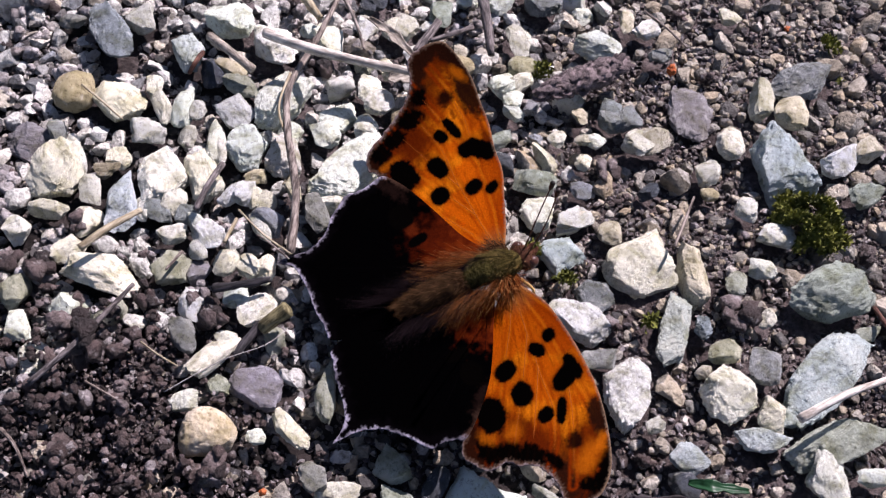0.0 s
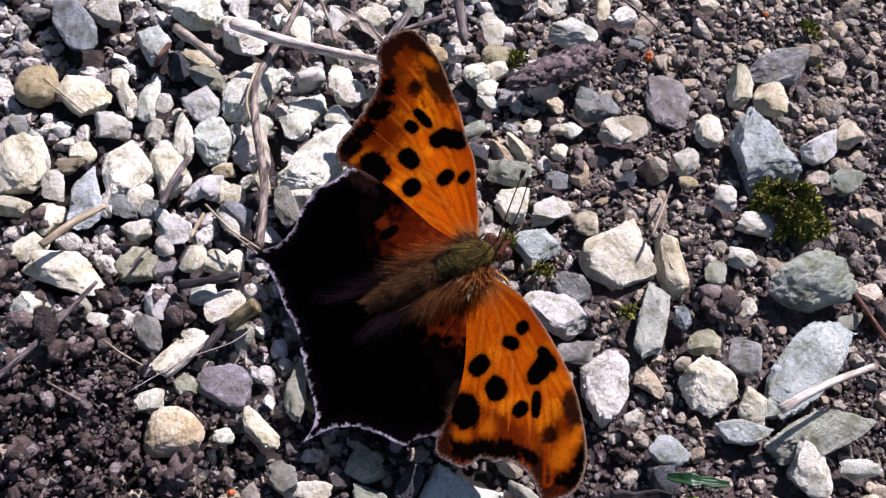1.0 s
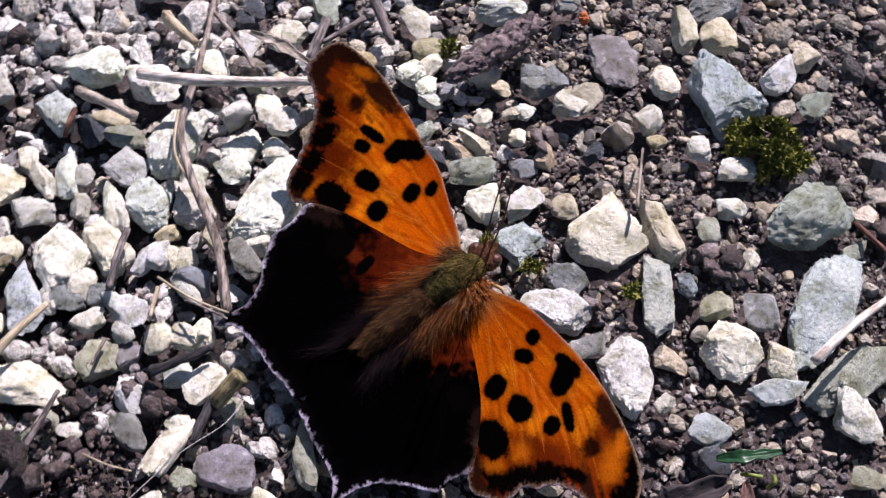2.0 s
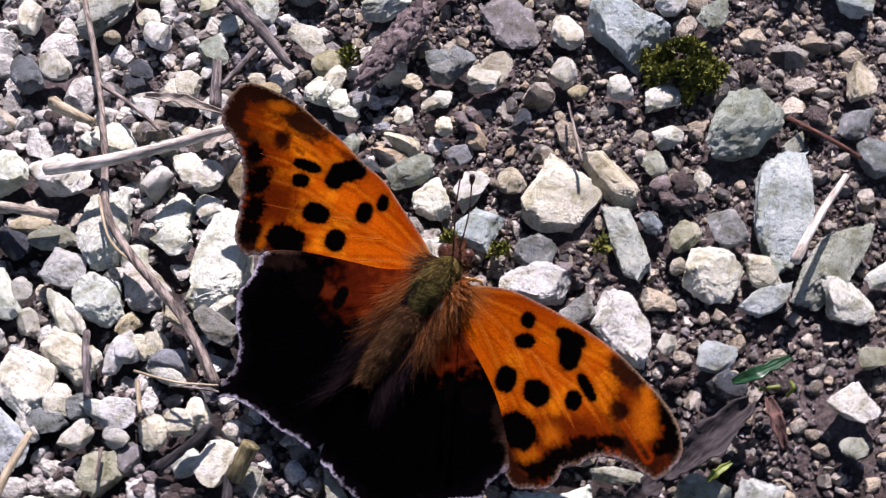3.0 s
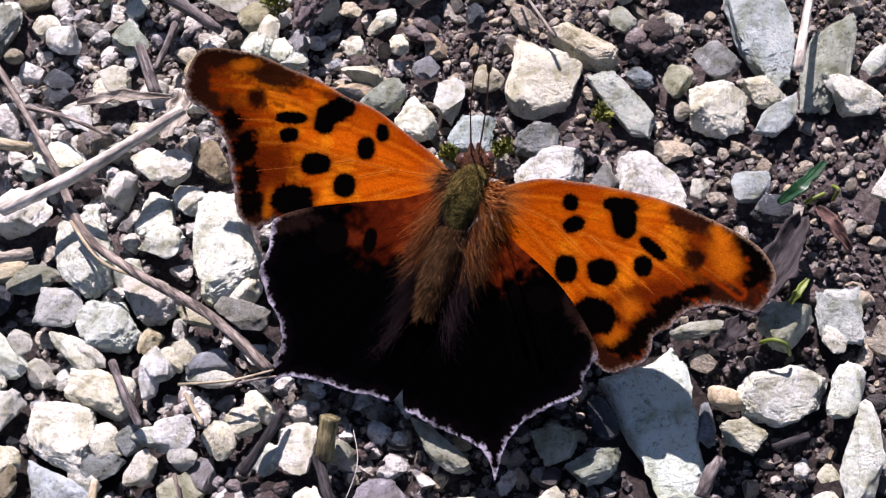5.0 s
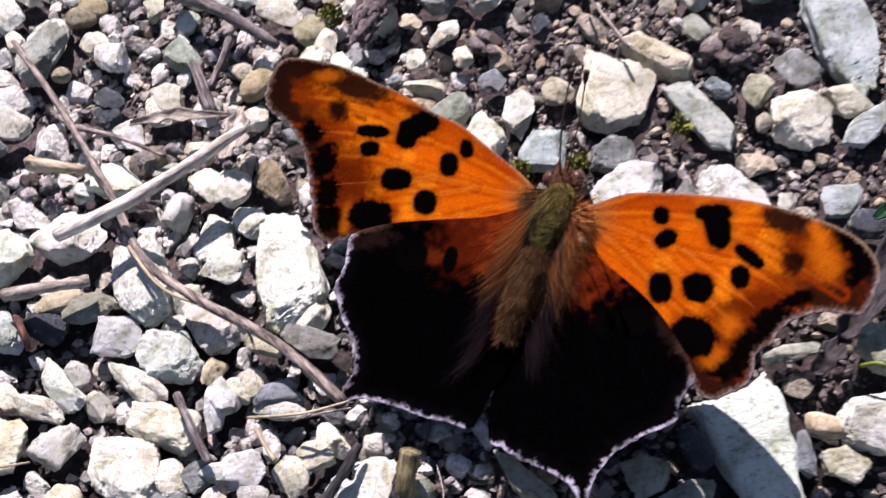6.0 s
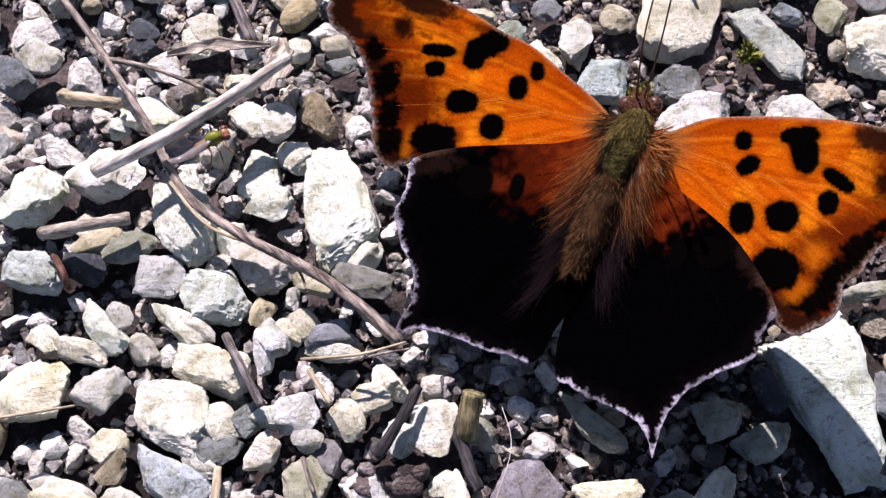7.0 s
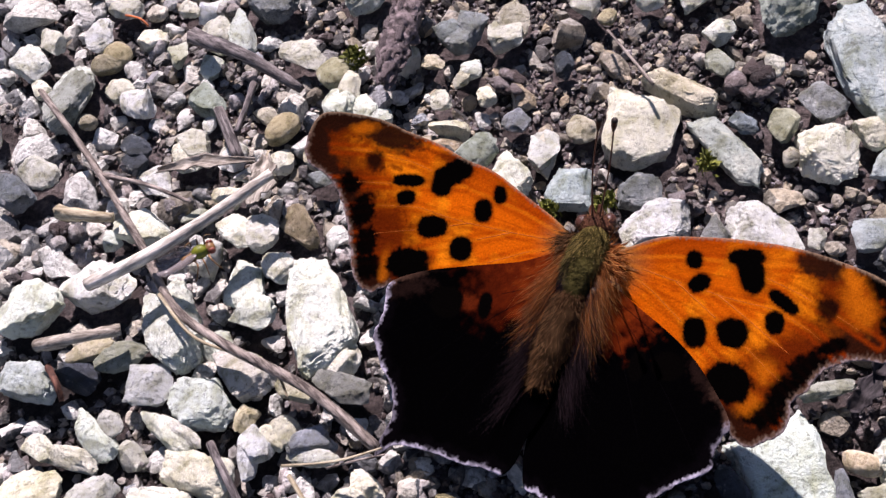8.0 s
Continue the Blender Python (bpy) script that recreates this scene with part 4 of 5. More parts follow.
def moss_clump(name, x, y, radius, height, count, label, seed):
    """A cushion of many small leafy moss tips, in cm."""
    rng = np.random.default_rng(seed)
    verts, faces = [], []
    for _ in range(count):
        r = radius * math.sqrt(rng.random()) * (1 + 0.25 * math.sin(5 * rng.random()))
        w = rng.uniform(0, 6.283)
        px, py = x + r * math.cos(w), y + r * math.sin(w)
        gap = noise.noise(Vector((px * 3.2, py * 3.2, seed + 7.0)))
        if gap < -0.30 + 0.45 * (r / radius) ** 3:
            continue
        lump = 0.7 + 0.9 * noise.noise(Vector((px * 4.5, py * 4.5, seed)))
        top = height * max(0.05, 1 - (r / radius) ** 2) * lump - 0.12
        for _ in range(5):
            d = rng.normal(size=3) + (0, 0, 0.9)
            d /= np.linalg.norm(d)
            s = np.cross(d, rng.normal(size=3))
            s /= np.linalg.norm(s)
            l, t = rng.uniform(0.04, 0.09), rng.uniform(0.010, 0.02)
            p = np.array((px, py, top)) + rng.normal(size=3) * 0.02
            k = len(verts)
            verts += [p - s * t * 0.5, p + s * t * 0.5, p + d * l * 0.6 + s * t, p + d * l, p + d * l * 0.6 - s * t]
            faces += [(k, k + 1, k + 2, k + 4), (k + 4, k + 2, k + 3)]
    c = np.array((x, y, 0.0))
    ob = new(name, mesh_of(name, (np.array(verts) - c) * CM, faces, MOSS))
    ob.location = c * CM
    tagged(ob, label, "moss", "moss cushions")


def moss_at(p, *rest):
    moss_clump("moss_clump", p[0], p[1], *rest)


moss_at((1.40, 3.46, 0.20), 0.42, 0.32, 2600, "dark green moss cushion growing beside a bluish stone", 1)
moss_at((0.30, 5.77, 0.10), 0.16, 0.10, 150, "thin green moss patch on gritty soil", 2)
moss_at((-0.15, 6.17, 0.10), 0.14, 0.10, 90, "sparse green moss patch on gritty soil", 3)
moss_at((1.04, 0.96, 0.10), 0.10, 0.18, 70, "tiny bright moss tuft between small stones", 4)
moss_at((-2.26, 2.66, 0.10), 0.10, 0.2, 70, "tiny bright moss tuft beside an ochre pebble", 5)
moss_at((0.06, 0.65, 0.10), 0.10, 0.16, 60, "tiny moss tuft beside a grey stone", 6)
moss_at((2.37, 5.20, 0.10), 0.22, 0.12, 200, "dull green moss patch on gritty soil", 7)
moss_at((-0.47, 0.66, 0.05), 0.07, 0.14, 40, "tiny moss tuft in front of the butterfly", 8)


def fleck(p, r, label, seed):
    rng = np.random.default_rng(seed)
    v, f = rubble(rng, 3, 3, 0.7)
    ob = new("orange_fleck", mesh_of("orange_fleck", v * r * CM, f, ORANGE))
    ob.location = Vector(p) * CM
    tagged(ob, label, "plant fleck")


fleck((-1.20, 4.02, -0.05), 0.075, "rough bright orange fruit fleck on dark soil", 1)
fleck((-0.68, 5.87, -0.05), 0.045, "small rough orange fleck on grit", 2)
fleck((-0.22, -3.32, -0.05), 0.045, "small orange plant fleck among crumbly soil", 3)


# ---- butterfly ----
def smooth_line(points, each=8):
    """A closed line of many points through the given ones, and for each the number of the one before it."""
    p = np.array(points, float)
    out, which = [], []
    n = len(p)
    for i in range(n):
        a, b, c, d = p[i - 1], p[i], p[(i + 1) % n], p[(i + 2) % n]
        for k in np.arange(each) / each:
            out.append(0.5 * (2 * b + (c - a) * k + (2 * a - 5 * b + 4 * c - d) * k * k + (3 * b - a - 3 * c + d) * k**3))
            which.append(i)
    return np.array(out), np.array(which)


def inside(points, line):
    x, y = points[:, 0], points[:, 1]
    hit = np.zeros(len(points), bool)
    for (x0, y0), (x1, y1) in zip(line, np.roll(line, -1, 0)):
        cross = (y0 > y) != (y1 > y)
        with np.errstate(divide="ignore", invalid="ignore"):
            hit ^= cross & (x < (x1 - x0) * (y - y0) / (y1 - y0) + x0)
    return hit


def away(points, line):
    """The distance of each point from a line of points."""
    best = np.full(len(points), 99.0)
    for q in line:
        best = np.minimum(best, np.hypot(points[:, 0] - q[0], points[:, 1] - q[1]))
    return best


def fract(points, scale, seed, octaves=4):
    return np.array([noise.fractal(Vector((u * scale, v * scale, seed)), 1.0, 2.0, octaves) for u, v in points])


def step(x, a, b):
    k = np.clip((x - a) / (b - a), 0, 1)
    return k * k * (3 - 2 * k)


def blend(c, other, k):
    return c + (np.array(other) - c) * np.asarray(k)[:, None]


BLACK, BROWN, RUST, BRIGHT = (0.0012, 0.0009, 0.0009), (0.018, 0.0055, 0.003), (0.105, 0.013, 0.0015), (0.58, 0.14, 0.003)


def oval(p, x, y, a, b, g):
    """1 on the rim of a turned oval, less inside."""
    g = radians(g)
    s, t = p[:, 0] - x, p[:, 1] - y
    s, t = (s * math.cos(g) + t * math.sin(g)) / a, (t * math.cos(g) - s * math.sin(g)) / b
    return (np.abs(s) ** 2.4 + np.abs(t) ** 2.4) ** (1 / 2.4)


def fore_pattern(p, side, line, which, spots, patches, costa, outer, reach):
    n1, n2, n3 = fract(p, 0.35, 1.0), fract(p, 1.3, 5.0), fract(p, 4.0, 9.0, 3)
    u, f = p[:, 0] / reach, p[:, 1] * side
    fan = np.arctan2(p[:, 1], p[:, 0] + 3.0)
    ray = np.array([noise.fractal(Vector((w * 30, r * 0.12, 4.0)), 1.0, 2.0, 3) for w, r in zip(fan, p[:, 0])])
    rim = away(p, line[(which >= costa) & (which < outer)])
    front = away(p, line[which < costa])
    back = away(p, line[which >= outer])
    c = np.tile((0.58, 0.105, 0.001), (len(p), 1))
    c = blend(c, (0.76, 0.205, 0.003), step(n1 + u * 0.7 + 0.35 * ray, 0.15, 0.8))
    c = blend(c, (0.25, 0.027, 0.001), step(front, 3.0, 0.4) * step(u, 0.75, 0.3) * 0.7)
    c = blend(c, (0.27, 0.030, 0.001), step(ray + 0.3 * n2, 0.2, 0.7) * 0.6)
    c = blend(c, RUST, step(n2 + 0.35 * n3 + 0.3 * ray, 0.05, 0.5) * step(u, 0.45, 0.75) * 0.75)
    # clouded outer third
    c = blend(c, RUST, step(rim + 1.3 * n2 + 0.6 * n1, 5.6, 2.5) * 0.9)
    c = blend(c, BROWN, step(rim + 0.9 * n2, 2.6, 1.4) * 0.96)
    c = blend(c, BROWN, step(u + 0.06 * n2, 0.95, 1.0) * 0.8)
    for bends in FORE_VEINS:
        q = np.array([(a * reach, b * reach * side) for a, b in bends])
        s = np.linspace(0, len(q) - 1, 160)
        d = away(p, np.stack([np.interp(s, range(len(q)), q[:, k]) for k in (0, 1)], 1))
        c = blend(c, (0.26, 0.030, 0.001), step(np.abs(d - 0.38), 0.28, 0.05) * (0.35 + 0.3 * step(u, 0.4, 0.8)))
        c = blend(c, BRIGHT, step(d, 0.20, 0.08) * step(rim, 2.0, 4.5) * 0.7)
    c = blend(c, RUST, step(front + 0.8 * n2, 2.6, 1.0) * step(u, 0.66, 0.8) * 0.8)
    c = blend(c, BROWN, step(front + 0.5 * n2, 1.3, 0.5) * step(u, 0.66, 0.85) * 0.85)
    tints = (BLACK, BROWN, RUST, BRIGHT)
    for x, y, a, b, g, tint in sorted(patches, key=lambda q: (2, 1, 0, 3).index(q[5])):
        e = oval(p, x, y, a, b, g) + 0.42 * n2 + 0.2 * n3 + 0.25 * ray
        c = blend(c, tints[tint], step(e, (1.55, 1.6, 1.8, 1.7)[tint], (0.95, 0.8, 0.5, 0.3)[tint]) * (0.99, 0.97, 0.9, 0.7)[tint])
    for x, y, a, b, g in spots:
        c = blend(c, RUST, step(oval(p, x, y, a, b, g) + 0.1 * n2, 1.6, 1.0) * 0.4)
    x, y, a, b, g = spots[-1]
    c = blend(c, (0.007, 0.0025, 0.0018), step(oval(p, x, y, a * 1.15, b * 1.3, g) + 0.35 * n2 + 0.2 * n3, 1.45, 0.55) * 0.95)
    for x, y, a, b, g in spots[:-1]:
        c = blend(c, BLACK, step(oval(p, x, y, a, b, g) + (0.10 + 0.1 * (a > 1.6)) * n2 + 0.06 * n3, 1.14, 0.96))
    c = blend(c, (0.16, 0.10, 0.07), step(rim + 0.3 * n3, 0.5, 0.2) * 0.7)
    c = blend(c, (0.26, 0.18, 0.12), step(front + 0.15 * n3, 0.26, 0.10) * 0.7)
    c = blend(c, (0.32, 0.26, 0.26), step(rim + 0.2 * n3 + 0.1 * n2, 0.20, 0.07) * 0.9)
    c = blend(c, (0.40, 0.22, 0.10), step(back, 0.22, 0.06) * 0.6)
    c = blend(c, (0.30, 0.17, 0.05), step(np.hypot(p[:, 0], p[:, 1]), 4.0, 0.8) * 0.5)
    return c * (1 + 0.12 * n3)[:, None]


def hind_pattern(p, side, line, which, spots, patches, costa, outer, reach):
    n1, n2, n3 = fract(p, 0.35, 2.0), fract(p, 1.1, 6.0), fract(p, 4.0, 3.0, 3)
    d = np.hypot(p[:, 0], p[:, 1]) / reach
    rim = away(p, line[(which >= costa) & (which < outer)])
    front = away(p, line[which < costa])
    c = np.tile((0.0006, 0.0005, 0.0007), (len(p), 1))
    c = blend(c, (0.065, 0.008, 0.002), step(d + 0.10 * n2, 0.38 - 0.07 * side, 0.22 - 0.02 * side) * step(front + n2, 5.6 - 0.5 * side, 3.2) * 0.95)
    c = blend(c, (0.15, 0.024, 0.004), step(d + 0.12 * n2, 0.26, 0.08) * 0.7)
    c = blend(c, (0.0016, 0.0012, 0.0018), step(rim + 0.5 * n2, 1.4, 0.6))
    for x, y, a, b, g, tint in patches:
        e = oval(p, x, y, a, b, g) + 0.9 * n2 + 0.5 * n3
        c = blend(c, ((0.0012, 0.001, 0.0012), (0.012, 0.006, 0.005), (0.08, 0.012, 0.003))[tint], step(e, 1.5, 0.2) * 0.8)
    for x, y, a, b, g in spots:
        c = blend(c, BLACK, step(oval(p, x, y, a, b, g) + 0.12 * n2, 1.12, 0.94))
    c = blend(c, (0.12, 0.065, 0.045), step(front + 0.4 * n2 + 0.2 * n3, 0.55, 0.1) * step(d, 0.5, 0.75) * 0.6)
    c = blend(c, (0.48, 0.46, 0.58), step(rim + 0.22 * n3 + 0.34 * n2, 0.34, 0.12) * (0.25 + 0.7 * step(n1 + 0.5 * n2, -0.35, 0.25)))
    return c * (1 + 0.10 * n3)[:, None]


def wing_mat():
    m = Mat("wing_scales", 1.0, 0.0)
    at = m.add("ShaderNodeVertexColor")
    at.layer_name = "pattern"
    fine = m.ramp(m.noise(7000, 3, 0.7), (0.3, (0.60, 0.56, 0.54)), (0.7, (1.2, 1.16, 1.12)))
    c = m.mix(at.outputs["Color"], fine, 0.8, "MULTIPLY")
    m.color(c)
    m.bump(m.noise(5000, 4), 0.00006, 0.7)
    lit = m.add("ShaderNodeBsdfTranslucent")
    m.link(c, lit.inputs["Color"])
    both = m.add("ShaderNodeMixShader")
    both.inputs[0].default_value = 0.20
    out = m.t.nodes["Material Output"]
    m.link(m.b.outputs["BSDF"], both.inputs[1])
    m.link(lit.outputs["BSDF"], both.inputs[2])
    m.link(both.outputs[0], out.inputs["Surface"])
    return m.m


WING = wing_mat()
VEIN = plain_mat("wing_vein", (0.30, 0.055, 0.003), (0.42, 0.090, 0.006), 900, 0.9)
VEIN_DARK = plain_mat("dark_wing_vein", (0.001, 0.0008, 0.001), (0.002, 0.0015, 0.002), 900, 1.0)
VEIN_DARK.node_tree.nodes["Principled BSDF"].inputs["Specular IOR Level"].default_value = 0.0
BASE = Vector((-0.35, -0.60, 0.0))


def wing_lift(u, v, reach, hind, arch):
    """How far the wing's skin stands over its flat plane, in mm: a slight arch with pleats between the veins."""
    a = np.arctan2(v, u + 2.0)
    return arch * np.sin(np.pi * np.clip(u / 27.0, 0, 1)) + 0.05 * np.sin(a * 17) * np.clip(u / reach, 0, 1)


def build_wing(butterfly, name, side, hind, placed, outline, spots, patches, costa, outer, veins, label, arch, drop=0.0):
    origin, ex, normal = (Vector(q) for q in placed)
    ey = normal.cross(ex)
    line, which = smooth_line(outline)
    ragged = fract(line * 1.0, 1.6, side + hind * 3.0)
    centre = line.mean(0)
    rim = (which >= costa) & (which < outer)
    way = (line - centre) / np.linalg.norm(line - centre, axis=1)[:, None]
    line = line + way * (ragged * 0.14 * rim)[:, None]
    reach = line[:, 0].max()
    gap = 0.17
    lo, hi = line.min(0), line.max(0)
    gx, gy = np.meshgrid(np.arange(lo[0], hi[0], gap), np.arange(lo[1], hi[1], gap * 0.87))
    gx = gx + (np.arange(gx.shape[0]) % 2 * gap / 2)[:, None]
    grid = np.stack([gx.ravel(), gy.ravel()], 1)
    grid = grid[inside(grid, line)]
    grid = grid[away(grid, line) > gap * 0.45]
    pts = np.concatenate([line, grid])
    n = len(line)
    edges = [(i, (i + 1) % n) for i in range(n)]
    got, _, tris, *_ = delaunay_2d_cdt([Vector(q) for q in pts], edges, [], 1, 1e-6)
    p = np.array([tuple(q) for q in got])
    z = wing_lift(p[:, 0], p[:, 1], reach, hind, arch) - drop
    data = bpy.data.meshes.new(name)
    data.from_pydata([(a * 0.001, b * 0.001, c * 0.001) for (a, b), c in zip(p, z)], [], [tuple(t) for t in tris])
    data.shade_smooth()
    colours = (hind_pattern if hind else fore_pattern)(p, side, line, which, spots, patches, costa, outer, reach)
    layer = data.color_attributes.new("pattern", "FLOAT_COLOR", "POINT")
    layer.data.foreach_set("color", np.concatenate([np.clip(colours, 0, 1), np.ones((len(p), 1))], 1).ravel())
    data.materials.append(WING)
    wing = new(name, data)
    wing.parent = butterfly
    place = Matrix((ex, ey, normal)).transposed().to_4x4()
    place.translation = (origin - BASE) * CM
    wing.matrix_local = place
    wing["label"] = label
    thick = wing.modifiers.new("thickness", "SOLIDIFY")
    thick.thickness = 0.00005
    WINGED["left" if side < 0 else "right"].append(wing)
    for bends in veins:
        q = np.array([(a * reach, b * reach * side) for a, b in bends])
        s = np.linspace(0, len(q) - 1, 60)
        q = np.stack([np.interp(s, range(len(q)), q[:, k]) for k in (0, 1)], 1)
        free = inside(q, line) & (away(q, line) > (0.4 if hind else 1.7))
        for x, y, a, b, g in spots:
            free &= oval(q, x, y, a, b, g) > 1.15
        runs = [list(k) for ok, k in itertools.groupby(range(60), key=lambda i: free[i]) if ok]
        for run in (r for r in runs if len(r) > 8):
            w = q[run[:: max(1, len(run) // 7)]]
            h = wing_lift(w[:, 0], w[:, 1], reach, hind, arch) - drop - 0.015
            wide = np.interp(run[:: max(1, len(run) // 7)], (0, 60), (0.036, 0.014))
            v, f = tube([(a, b, c) for (a, b), c in zip(w, h)], wide, 6, 0.1, 3, 4)
            lo_part = new("vein", mesh_of("vein", v * 0.001, f, VEIN_DARK if hind else VEIN))
            lo_part.parent = wing
    return wing


FORE_VEINS = [
    [(0.02, 0.02), (0.2, 0.11), (0.4, 0.155), (0.6, 0.15), (0.75, 0.12)],
    [(0.02, 0.01), (0.2, 0.045), (0.42, 0.06), (0.62, 0.08), (0.8, 0.06), (0.9, 0.03)],
    [(0.42, 0.06), (0.5, 0.03), (0.62, 0.0), (0.78, -0.05), (0.9, -0.09)],
    [(0.02, 0.0), (0.2, -0.03), (0.40, -0.055), (0.55, -0.06), (0.68, -0.10), (0.82, -0.17)],
    [(0.36, -0.05), (0.5, -0.12), (0.65, -0.19), (0.78, -0.26)],
    [(0.22, -0.035), (0.38, -0.13), (0.55, -0.23), (0.7, -0.31)],
    [(0.02, -0.01), (0.15, -0.08), (0.32, -0.20), (0.5, -0.31), (0.62, -0.38)],
]
HIND_VEINS = [
    [(0.03, 0.01), (0.25, 0.12), (0.5, 0.22), (0.8, 0.3)],
    [(0.03, 0.0), (0.25, 0.05), (0.5, 0.08), (0.9, 0.1)],
    [(0.03, -0.01), (0.25, -0.02), (0.5, -0.06), (0.9, -0.12)],
    [(0.03, -0.02), (0.2, -0.1), (0.45, -0.22), (0.8, -0.36)],
]


def hairs(name, roots, ways, lengths, radius, material, parent, label, seed):
    """Fine tapering hairs, in cm: each bends a little on its way."""
    rng = np.random.default_rng(seed)
    verts, faces = [], []
    for p, d, l in zip(roots, ways, lengths):
        d = d / np.linalg.norm(d)
        s = np.cross(d, (0.1, 0.2, 1.0))
        s /= np.linalg.norm(s)
        t = np.cross(d, s)
        bend = rng.normal(size=3) * 0.16 * l
        k = len(verts)
        for m, w in ((0, 1.0), (0.35, 0.85), (0.7, 0.55)):
            q = p + d * l * m + bend * m * m
            for a in (0, 2.094, 4.189):
                verts.append(q + radius * w * (s * math.cos(a) + t * math.sin(a)))
        verts.append(p + d * l + bend)
        for r in (0, 3):
            for j in range(3):
                a, b = k + r + j, k + r + (j + 1) % 3
                faces.append((a, b, b + 3, a + 3))
        for j in range(3):
            faces.append((k + 6 + j, k + 6 + (j + 1) % 3, k + 9))
    ob = new(name, mesh_of(name, (np.array(verts) - np.array(BASE)) * CM, faces, material))
    ob.parent = parent
    ob["label"] = label
    return ob


def fur_mat(name, *tones):
    m = Mat(name, 0.85, 0.04)
    m.color(m.ramp(m.island(), *((i / (len(tones) - 1), c) for i, c in enumerate(tones))))
    return m.m


FUR_OLIVE = fur_mat("olive_fur", (0.012, 0.010, 0.003), (0.055, 0.043, 0.012), (0.14, 0.108, 0.032), (0.25, 0.18, 0.065))
FUR_BROWN = fur_mat("brown_fur", (0.012, 0.006, 0.003), (0.035, 0.016, 0.007), (0.10, 0.048, 0.02), (0.22, 0.12, 0.055))
FUR_ORANGE = fur_mat("orange_fur", (0.04, 0.009, 0.002), (0.12, 0.028, 0.006), (0.30, 0.095, 0.022), (0.50, 0.24, 0.08))
FUR_DARK = fur_mat("dark_fur", (0.002, 0.0014, 0.002), (0.007, 0.004, 0.005), (0.017, 0.009, 0.011), (0.04, 0.026, 0.030))
BODY_OLIVE = plain_mat("olive_body", (0.014, 0.012, 0.004), (0.075, 0.062, 0.018), 900, 0.9, 0.0008, 0.0, 0.03)
BODY_BROWN = plain_mat("brown_body", (0.006, 0.0035, 0.002), (0.05, 0.026, 0.012), 300, 0.9, 0.0003, 0.0, 0.03)
HEAD_PINK = plain_mat("pinkish_head", (0.03, 0.012, 0.007), (0.12, 0.05, 0.03), 900, 0.8, 0.0002, 0.0, 0.05)
EYE = plain_mat("brown_eye", (0.03, 0.010, 0.007), (0.08, 0.03, 0.02), 1500, 0.35)
ANTENNA = plain_mat("antenna_brown", (0.04, 0.018, 0.012), (0.12, 0.05, 0.03), 900, 0.5)
CLUB = plain_mat("antenna_club", (0.008, 0.006, 0.005), (0.03, 0.02, 0.015), 900, 0.5)
LEG = plain_mat("leg_tan", (0.36, 0.20, 0.06), (0.55, 0.34, 0.12), 900, 0.5)

HEAD = np.array((-0.205, 0.03, 0.72))
THORAX = [(-0.215, -0.04, 0.71), (-0.26, -0.16, 0.74), (-0.33, -0.36, 0.73), (-0.42, -0.56, 0.62)]
ABDOMEN = [(-0.42, -0.55, 0.60), (-0.50, -0.74, 0.54), (-0.60, -0.98, 0.44), (-0.70, -1.22, 0.34)]


def body_part(butterfly, name, points, radii, material, label, sides=20, lumps=0.06, steps=8, rings=0.0):
    v, f = tube(points, radii, sides, lumps, 4, steps)
    if rings:
        k = np.repeat(np.arange(len(v) // sides), sides)
        mid = np.repeat(v.reshape(-1, sides, 3).mean(1), sides, 0)
        v = mid + (v - mid) * (1 - rings * (np.cos(k * 1.4) > 0.75))[:, None]
    ob = new(name, mesh_of(name, (v - np.array(BASE)) * CM, f, material))
    ob.parent = butterfly
    ob["label"] = label
    return ob


def along(points, s):
    p = np.array(points)
    t = s * (len(p) - 1)
    return np.array([np.interp(t, range(len(p)), p[:, k]) for k in range(3)])


